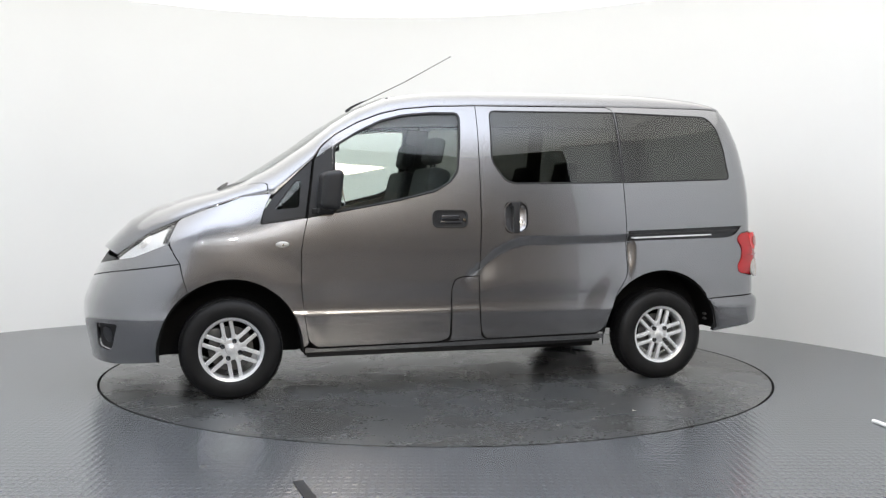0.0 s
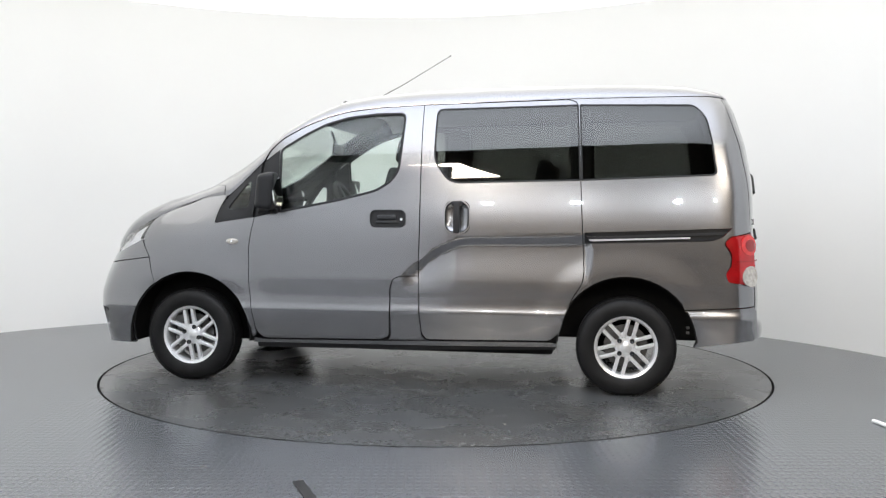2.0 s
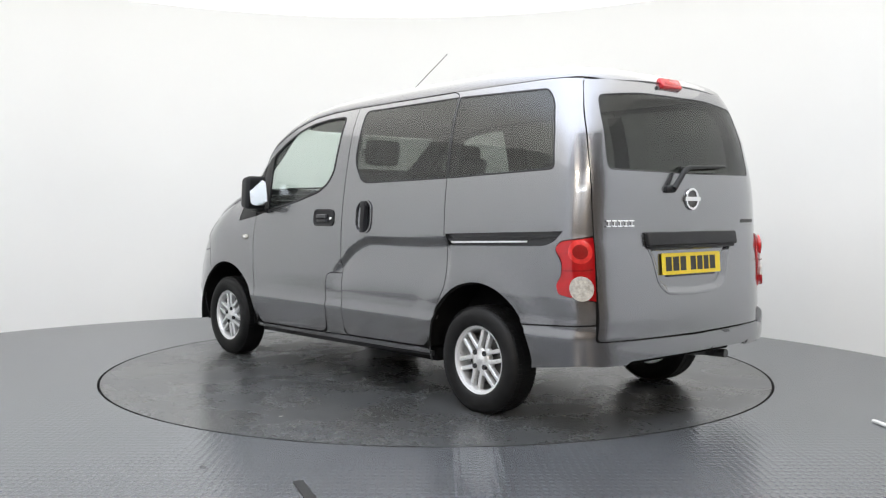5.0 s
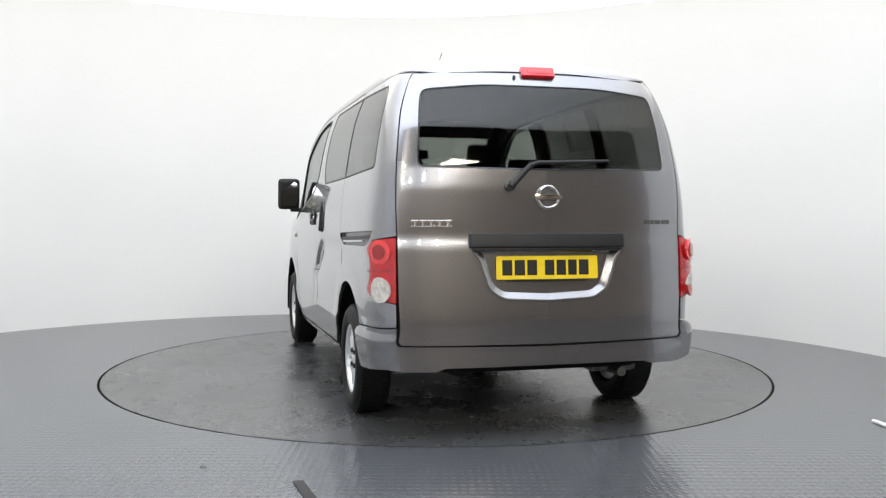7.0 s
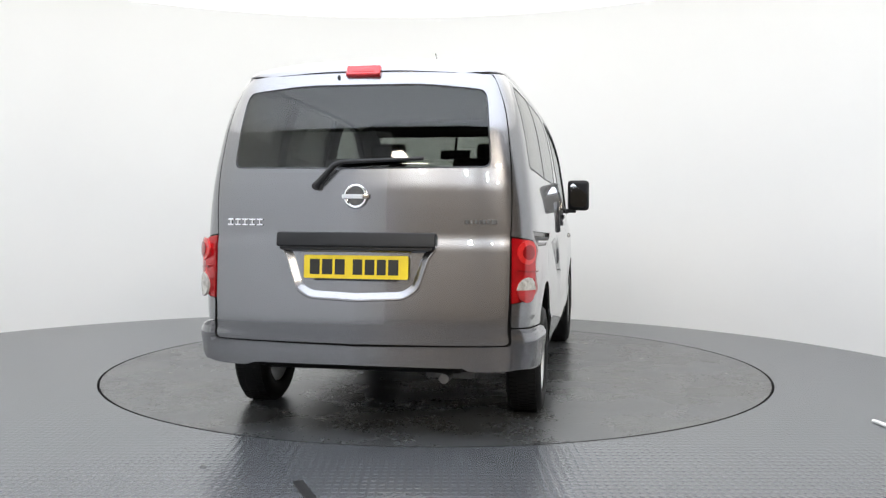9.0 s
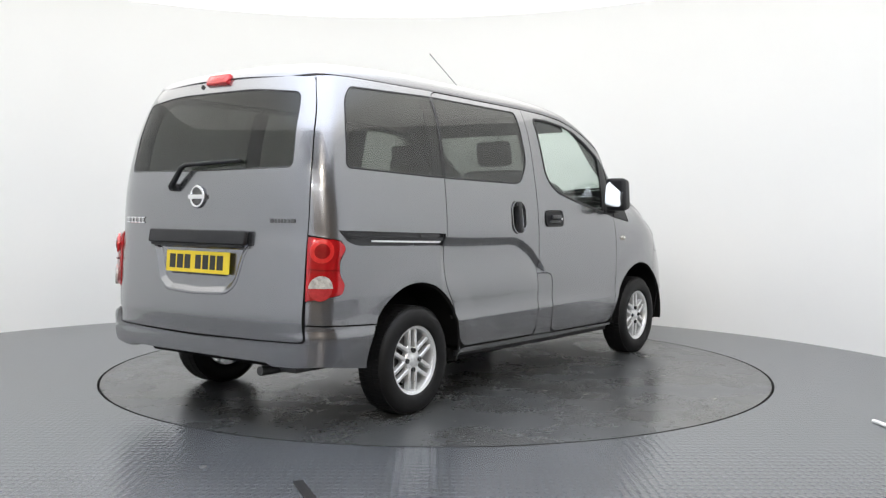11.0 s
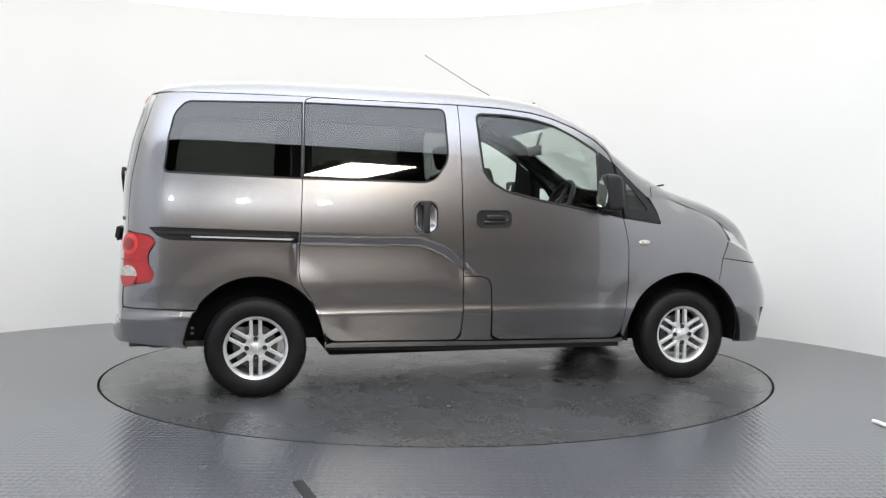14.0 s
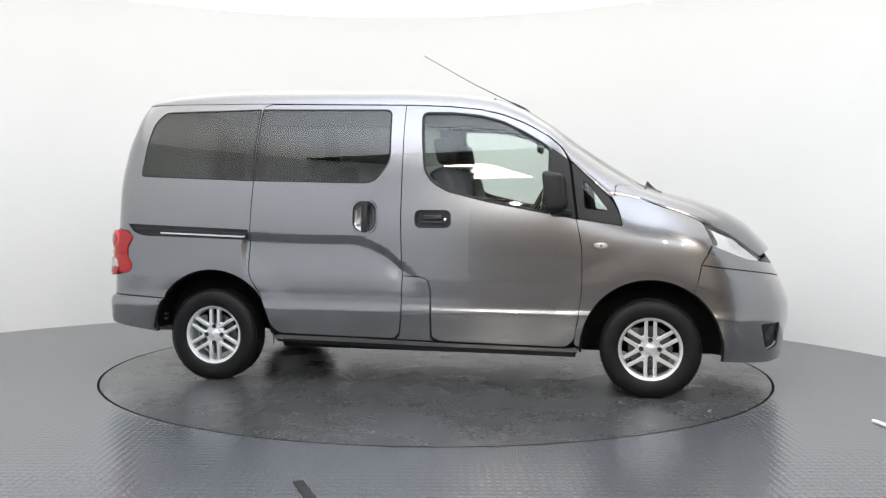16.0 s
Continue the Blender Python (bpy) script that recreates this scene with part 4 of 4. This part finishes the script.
def rounded(bm, w, h, r, y0, y1, n=6, grow=0.0, at=(0, 0)):
    """A round-cornered plate in x and z from y0 to y1; grow widens the outer face."""
    loop = []
    for cx, cz, a0 in ((w / 2 - r, h / 2 - r, 0), (-w / 2 + r, h / 2 - r, 90), (-w / 2 + r, -h / 2 + r, 180), (w / 2 - r, -h / 2 + r, 270)):
        for k in range(n + 1):
            a = radians(a0 + 90 * k / n)
            loop.append((cx + r * math.cos(a), cz + r * math.sin(a)))
    lo = [bm.verts.new((at[0] + x, y0, at[1] + z)) for x, z in loop]
    hi = [bm.verts.new((at[0] + x * (1 + grow), y1, at[1] + z * (1 + grow))) for x, z in loop]
    for i in range(len(lo)):
        j = (i + 1) % len(lo)
        bm.faces.new((lo[i], lo[j], hi[j], hi[i]))
    bm.faces.new(lo)
    bm.faces.new(hi)


def dish(bm, w, h, r, depth, n=6, lip=0.006):
    """A round-cornered bowl sunk by depth, with a thin proud lip."""
    rings = []
    for scale, y in ((1.0, 0.000), (1.0, 0.004), (1 - 2 * lip / w, 0.004), (0.86, -depth * 0.6), (0.70, -depth)):
        loop = []
        for sx, sz, a0 in ((1, 1, 0), (-1, 1, 90), (-1, -1, 180), (1, -1, 270)):
            for k in range(n + 1):
                a = radians(a0 + 90 * k / n)
                loop.append(bm.verts.new(((sx * (w / 2 - r) + r * math.cos(a)) * scale, y, (sz * (h / 2 - r) + r * math.sin(a)) * scale)))
        rings.append(loop)
    for a, b in zip(rings, rings[1:]):
        for i in range(len(a)):
            j = (i + 1) % len(a)
            bm.faces.new((a[i], a[j], b[j], b[i]))
    bm.faces.new(rings[-1])


def child(ob):
    return bpy.data.objects[ob]


def side_details(side):
    sfx = "" if side > 0 else ".001"
    door, slide = child("front_door" + sfx), child("sliding_door" + sfx)
    # front handle: black surround with a sunk grip
    m = on_skin(0.070, 1.036, side, 0.004)
    bm = bmesh.new()
    dish(bm, 0.222, 0.108, 0.036, 0.003, lip=0.010)
    bmesh.ops.transform(bm, matrix=m, verts=bm.verts)
    h = part("handle_surround", bm, BLACK_PLASTIC, door, "black door handle surround")
    bm = bmesh.new()
    box(bm, (-.055, .002, -.006), (.062, .020, .022), .008, 3)
    box(bm, (-.070, .002, -.030), (.070, .007, -.012), .004, 2)
    bmesh.ops.transform(bm, matrix=m, verts=bm.verts)
    part("door_handle", bm, BLACK_GLOSS, h, "black pull handle")
    bm = bmesh.new()
    lathe(bm, [(0, .010), (.009, .009), (.011, .004), (.011, 0), (0, 0)], 16)
    bmesh.ops.translate(bm, vec=(.080 if side < 0 else -.088, 0, -.004), verts=bm.verts)
    bmesh.ops.transform(bm, matrix=m, verts=bm.verts)
    part("lock_barrel", bm, CHROME, h, "small steel lock")
    # sliding door handle: painted bowl with an upright black grip
    m = on_skin(-0.357, 1.047, side, 0.002)
    bm = bmesh.new()
    dish(bm, 0.160, 0.204, 0.066, 0.022, lip=0.006)
    bmesh.ops.transform(bm, matrix=m, verts=bm.verts)
    b = part("handle_bowl", bm, PAINT, slide)
    bm = bmesh.new()
    box(bm, (-.018, -.020, -.098), (.022, .014, .094), .009, 3)
    box(bm, (-.034, -.030, .066), (.034, .008, .098), .008, 2)
    bmesh.ops.transform(bm, matrix=m, verts=bm.verts)
    part("pull_handle", bm, BLACK_PLASTIC, b, "upright black pull handle")
    # side repeater
    m = on_skin(1.072, 0.888, side, 0.0)
    bm = bmesh.new()
    lathe(bm, [(0, .014), (.010, .013), (.018, .008), (.020, 0), (0, 0)], 28)
    bmesh.ops.scale(bm, vec=(2.05, 1, 0.95), verts=bm.verts)
    bmesh.ops.transform(bm, matrix=m, verts=bm.verts)
    rep = part("side_repeater", bm, CLEAR_LENS, van, "small oval clear side repeater")
    bm = bmesh.new()
    lathe(bm, [(0, .0165), (.007, .0155), (.009, .012), (0, .012)], 16)
    bmesh.ops.transform(bm, matrix=m, verts=bm.verts)
    part("repeater_core", bm, CHROME, rep)
    # door mirror: foot, deep shell, glass
    bm = bmesh.new()
    box(bm, (.775, .795, 1.062), (.905, .855, 1.098), .012, 3)
    box(bm, (.800, .835, 1.068), (.875, .915, 1.100), .012, 3)
    vs = box(bm, (.765, .850, 1.085), (.878, 1.015, 1.318), .036, 5)
    for v in vs:
        k = (v.co.x - .765) / .113
        c = Vector((v.co.x, .952, 1.20))
        f = 1 - 0.16 * k * k
        v.co.y, v.co.z = c.y + (v.co.y - c.y) * f, c.z + (v.co.z - c.z) * f
        v.co.x += (1.20 - v.co.z) * 0.10 + (v.co.y - .86) * -0.12
    if side < 0:
        bmesh.ops.scale(bm, vec=(1, -1, 1), verts=bm.verts)
    mir = part("door_mirror", bm, BLACK_PLASTIC, door, "black plastic door mirror")
    bm = bmesh.new()
    rounded(bm, 0.126, 0.180, 0.034, -0.003, 0.004, 6)
    xa = Vector((.10, 1, 0)).normalized()
    na = xa.cross(Vector((.17, 0, 1)).normalized()) * -1
    mm = Matrix((xa, na.normalized(), xa.cross(na).normalized())).transposed().to_4x4()
    mm.translation = (.7445, .934, 1.202)
    bmesh.ops.transform(bm, matrix=mm, verts=bm.verts)
    if side < 0:
        bmesh.ops.scale(bm, vec=(1, -1, 1), verts=bm.verts)
    part("mirror_glass", bm, MIRROR, mir, "mirror glass")
    # small bracket behind the rear wheel
    bm = bmesh.new()
    for k in range(2):
        box(bm, (-1.728, side * .77 - .015, .37 + .03 * k), (-1.710, side * .77 + .015, .383 + .03 * k), .003)
    part("bracket", bm, DARK_METAL, van, "pale bracket behind the wheel")


for sd in (1, -1):
    side_details(sd)


# ---------------------------------------------------------------- tailgate details
def rear_at(y, z, out=0.0):
    """A frame on the tailgate: x to the picture's right when seen from behind, y outward, z up."""
    s, _ = Y(y, z)
    n = Vector(skin_normal(s, z))
    up = Vector((0, 0, 1)) - n * n.z
    up.normalize()
    xa = n.cross(up)
    m = Matrix((xa, n, up)).transposed().to_4x4()
    m.translation = Vector(skin(s, z)) + n * out
    return m


def put(name, build, m, mat, parent, label="", angle=35):
    bm = bmesh.new()
    build(bm)
    bmesh.ops.transform(bm, matrix=m, verts=bm.verts)
    return part(name, bm, mat, parent, label, angle)


panel("plate_recess", RECESS, PAINT, gate, out=-0.0205, gap=0.018)
loop = dense(fillet(RECESS), 0.02)
if area(loop) < 0:
    loop = loop[::-1]
V, F = [], []
for d, o in ((-0.012, 0.0015), (-0.004, 0.004), (0.002, 0.001), (0.022, -0.016), (0.030, -0.020)):
    q = inset(loop, d)
    V += list(skin(q[:, 0], q[:, 1]) + skin_normal(q[:, 0], q[:, 1]) * o)
k = len(loop)
for r in range(4):
    for i in range(k):
        F.append((r * k + i, r * k + (i + 1) % k, r * k + k + (i + 1) % k, r * k + k + i))
bm = bmesh.new()
vs = [bm.verts.new(tuple(v)) for v in V]
for f in F:
    bm.faces.new([vs[i] for i in f])
part("recess_rim", bm, PAINT, gate, "rounded rim of the plate recess", 60)
put("gate_handle", lambda b: (box(b, (-.395, -.004, -.036), (.395, .024, .036), .012, 3), box(b, (-.380, -.002, -.050), (.380, .012, -.030), .006, 2)), rear_at(0.004, 0.947), BLACK_PLASTIC, gate, "black tailgate handle bar")
plate = put("number_plate", lambda b: rounded(b, 0.520, 0.112, 0.008, 0.0, 0.004, 3), rear_at(0.004, 0.819, -0.012), PLATE, gate, "yellow rear number plate")
xk = -0.212
for k, (w, gapw) in enumerate(((.050, .012), (.044, .012), (.048, .012), (.048, .040), (.050, .012), (.052, .012), (.050, .0))):
    put("plate_bar", lambda b: box(b, (xk, .004, -.037), (xk + w, .0052, .037), .0004, 1), rear_at(0.004, 0.819, -0.012), PLATE_INK, plate, "dark bar on the plate")
    xk += w + gapw
put("plate_strip", lambda b: box(b, (-.205, .0, -.066), (.205, .005, -.057), .001, 1), rear_at(0.004, 0.819, -0.012), BLACK_GLOSS, gate, "black strip below the plate")


def ring_badge(b):
    n, R, r = 40, .052, .0065
    rows = []
    for i in range(n):
        a = 2 * math.pi * i / n
        rows.append([b.verts.new(((R + r * 1.25 * math.cos(q)) * math.cos(a), .006 + r * math.sin(q), (R + r * 1.25 * math.cos(q)) * math.sin(a))) for q in [2 * math.pi * j / 10 for j in range(10)]])
    for i in range(n):
        for j in range(10):
            b.faces.new((rows[i][j], rows[(i + 1) % n][j], rows[(i + 1) % n][(j + 1) % 10], rows[i][(j + 1) % 10]))


badge = put("round_badge", ring_badge, rear_at(0.004, 1.156), CHROME, gate, "chrome ring badge with a bar")
put("badge_bar", lambda b: box(b, (-.068, .004, -.0115), (.068, .014, .0115), .003, 2), rear_at(0.004, 1.156), CHROME, badge)
put("badge_disc", lambda b: rounded(b, .094, .094, .0465, 0, .003, 8), rear_at(0.004, 1.156), DARK_METAL, badge, "dark badge backing")
xk = -0.096
for w in (.036, .036, .034, .034, .034):
    put("chrome_bar", lambda b: (box(b, (xk, 0, -.017), (xk + w, .004, -.009), .0015, 1), box(b, (xk, 0, .009), (xk + w, .004, .017), .0015, 1), box(b, (xk + w * .38, 0, -.012), (xk + w * .62, .0035, .012), .001, 1)), rear_at(0.574, 1.029), CHROME, gate, "chrome model badge bars")
    xk += w + .005
xk = -0.078
for w in (.026, .014, .014, .012, .015, .012, .022):
    put("dark_bar", lambda b: box(b, (xk, 0, -.010), (xk + w, .002, .010), .0008, 1), rear_at(-0.593, 1.037), DARK_METAL, gate, "dark dealer lettering bars")
    xk += w + .006
brake = put("brake_lamp", lambda b: (box(b, (-.088, -.012, -.030), (.088, .022, .032), .014, 3)), rear_at(0.006, 1.768), RED_LENS, gate, "red high-level brake lamp")
put("brake_strip", lambda b: box(b, (-.058, .018, -.014), (.058, .0245, .012), .004, 2), rear_at(0.006, 1.768), RED_LENS, brake)
put("washer_jet", lambda b: box(b, (-.006, -.002, -.010), (.006, .010, .010), .003, 2), rear_at(0.130, 1.742), BLACK_PLASTIC, gate, "black washer jet")


def wiper(b):
    base, knee, tip = rear_at(0.196, 1.205, 0.0), rear_at(0.090, 1.312, 0.0), rear_at(-0.315, 1.332, 0.0)
    p = [m.translation + m.to_3x3() @ Vector((0, o, 0)) for m, o in ((base, .03), (knee, .045), (tip, .022))]
    tube(b, [base.translation, p[0]], .021, 14)
    tube(b, [p[0], p[0].lerp(p[1], .5), p[1].lerp(p[0], .12), p[1].lerp(p[2], .06), p[1].lerp(p[2], .5), p[2]], .017, 10, .008)


bm = bmesh.new()
wiper(bm)
wip = part("rear_wiper", bm, BLACK_PLASTIC, gate, "black rear wiper arm", 60)
bm = bmesh.new()
pts = [rear_at(y, 1.318 + 0.004 * k, 0.010).translation for k, y in enumerate((0.10, -0.02, -0.14, -0.25, -0.32))]
tube(bm, pts, .007, 8)
part("wiper_blade", bm, RUBBER, wip, "black rubber wiper blade")

# aerial and front wipers
bm = bmesh.new()
tube(bm, [(0.560, 0, 1.745), (0.520, 0, 1.778), (0.44, 0, 1.818)], .011, 10, .005)
tube(bm, [(0.50, 0, 1.785), (0.16, 0, 1.957), (-0.168, 0, 2.146)], .0030, 8, .0020)
tube(bm, [(-0.164, 0, 2.1435), (-0.172, 0, 2.1485)], .004, 8)
part("aerial", bm, BLACK_PLASTIC, van, "thin black roof aerial")
for y0, y1 in ((0.50, -0.10), (-0.08, -0.58)):
    bm = bmesh.new()
    tube(bm, [(1.405, y0, 1.208), (1.362, (y0 * 2 + y1) / 3, 1.244), (1.335, y1, 1.262)], .011, 8, .006)
    part("front_wiper", bm, BLACK_PLASTIC, van, "black windscreen wiper arm")


# ---------------------------------------------------------------- cabin
def cushion(bm, lo, hi, r, m=None, puff=0.0):
    vs = box(bm, lo, hi, r, 4, m)
    return vs


def seat(x, y, w, rests, up=0.0):
    """Seat or bench: base, backrest and one head rest each at the given y offsets."""
    st = new("seat")
    st.parent = van
    tagged(st, "dark grey fabric seat")
    bm = bmesh.new()
    cushion(bm, (x - .05, y - w / 2, .52), (x + .48, y + w / 2, .70 + up), .05)
    part("seat_base", bm, SEAT, st)
    bm = bmesh.new()
    cushion(bm, (-.07, y - w / 2 + .01, 0), (.07, y + w / 2 - .01, .60), .05, m=pose(x - .02, 0, .66 + up, 0, -14, 0))
    part("backrest", bm, SEAT, st)
    for o in rests:
        bm = bmesh.new()
        cushion(bm, (-.045, y + o - .125, .63), (.045, y + o + .125, .80), .04, m=pose(x - .02, 0, .66 + up, 0, -12, 0))
        tube(bm, [Vector((x - .02, y + o - .05, .66 + up)) + Vector((-.14, 0, .56)), Vector((x - .02, y + o - .05, .66 + up)) + Vector((-.155, 0, .66))], .007, 8)
        tube(bm, [Vector((x - .02, y + o + .05, .66 + up)) + Vector((-.14, 0, .56)), Vector((x - .02, y + o + .05, .66 + up)) + Vector((-.155, 0, .66))], .007, 8)
        part("head_rest", bm, SEAT, st, "dark head rest")


seat(0.22, 0.38, 0.50, (0,), 0.11)
seat(0.22, -0.38, 0.50, (0,), 0.11)
seat(-0.68, 0.05, 1.20, (-.42, .38), -0.04)
bm = bmesh.new()
box(bm, (-0.93, -0.72, 0.42), (0.93, 0.72, 0.50), .02)
box(bm, (-1.98, -0.56, 0.43), (-0.93, 0.56, 0.52), .02)
part("cabin_floor", bm, TRIM, van, "dark cabin carpet")
bm = bmesh.new()
vs = box(bm, (0.86, -0.70, 0.74), (1.27, 0.70, 1.03), .06, 4)
for v in vs:
    if v.co.z > 0.9:
        v.co.z += (v.co.x - 0.86) * 0.12
part("dashboard", bm, TRIM, van, "dark grey dashboard")
bm = bmesh.new()
tube(bm, [(0.19 * math.cos(2 * math.pi * i / 36), 0.19 * math.sin(2 * math.pi * i / 36), 0) for i in range(37)], .016, 10)
box(bm, (-.06, -.05, -.02), (.06, .05, .02), .02, 3)
for a in (0, 180, 270):
    box(bm, (.04, -.02, -.008), (.185, .02, .008), .006, 2, pose(0, 0, 0, 0, 0, a))
bmesh.ops.transform(bm, matrix=pose(0.66, -0.37, 1.115, 0, -62, 0), verts=bm.verts)
part("steering_wheel", bm, BLACK_PLASTIC, van, "black steering wheel", 60)
bm = bmesh.new()
box(bm, (.62, -.115, 1.475), (.645, .115, 1.545), .012, 3)
tube(bm, [(.645, 0, 1.54), (.68, 0, 1.64)], .010, 8)
part("rear_view_mirror", bm, BLACK_PLASTIC, van, "black interior mirror")
# headliner and roof rails inside
V, F = [], []
for i, x in enumerate(np.linspace(-1.86, 0.40, 24)):
    for u in np.linspace(-0.86, 0.86, 19):
        V.append(top(x, u) * (1, 0.97, 1) - (0, 0, 0.045))
for i in range(23):
    for j in range(18):
        F.append((i * 19 + j, i * 19 + j + 1, i * 19 + 20 + j, i * 19 + 19 + j))
mk("headliner", V, F, HEADLINER, van, "pale cabin headliner")
# pale lining given the dark trim colour to stand in for cabin shade
bm = bmesh.new()
box(bm, (.0, -.60, -.010), (.235, .60, .010), .006, 2)
bmesh.ops.transform(bm, matrix=pose(.40, 0, 1.775, 0, 33, 0), verts=bm.verts)
part("header_lining", bm, TRIM, van, "lining above the windscreen, coloured dark for cabin shade")


# ---------------------------------------------------------------- small things on the floor
bm = bmesh.new()
box(bm, (-.022, -.30, .0005), (.022, .03, .006), .002)
bmesh.ops.transform(bm, matrix=pose(-0.545, -2.80, 0, 0, 0, 20), verts=bm.verts)
tagged(part("rubber_strip", bm, BLACK_PLASTIC), "short black rubber strip on the floor", "strip")
bm = bmesh.new()
lathe(bm, [(0, .006), (.012, .005), (.016, 0), (0, 0)], 16, "z")
bmesh.ops.translate(bm, vec=(-.99, -2.56, 0), verts=bm.verts)
tagged(part("floor_bolt", bm, DARK_METAL), "small dark bolt head in the floor", "bolt")
bm = bmesh.new()
tube(bm, [(2.268, -1.70, .008), (2.276, -1.75, .010), (2.34, -2.30, .011)], .010, 10)
tagged(part("white_rod", bm, WALL), "thin white rod lying on the floor", "rod")
bm = bmesh.new()
for k in range(30):
    a, r = random.uniform(0, 6.283), 2.1 * math.sqrt(random.random())
    w = random.uniform(.004, .012)
    box(bm, (-w, -w * .5, .0003), (w, w * .5, .0022), 0, m=pose(r * math.cos(a), r * math.sin(a), 0, 0, 0, random.uniform(0, 180)))
tagged(part("flakes", bm, CLEAR_LENS, table, "pale flakes of dirt"), kind="stuff")


# ---------------------------------------------------------------- what turns
def motions():
    for thing, (ax, ay) in ((table, (0.0, 0.0)), (van, AXIS)):
        rows = []
        for t, a in TURN:
            c, s = math.cos(radians(a)), math.sin(radians(a))
            rows.append((t, pose(-(c * ax - s * ay), -(s * ax + c * ay), 0, 0, 0, a)))
        walk(thing, rows)


motions()
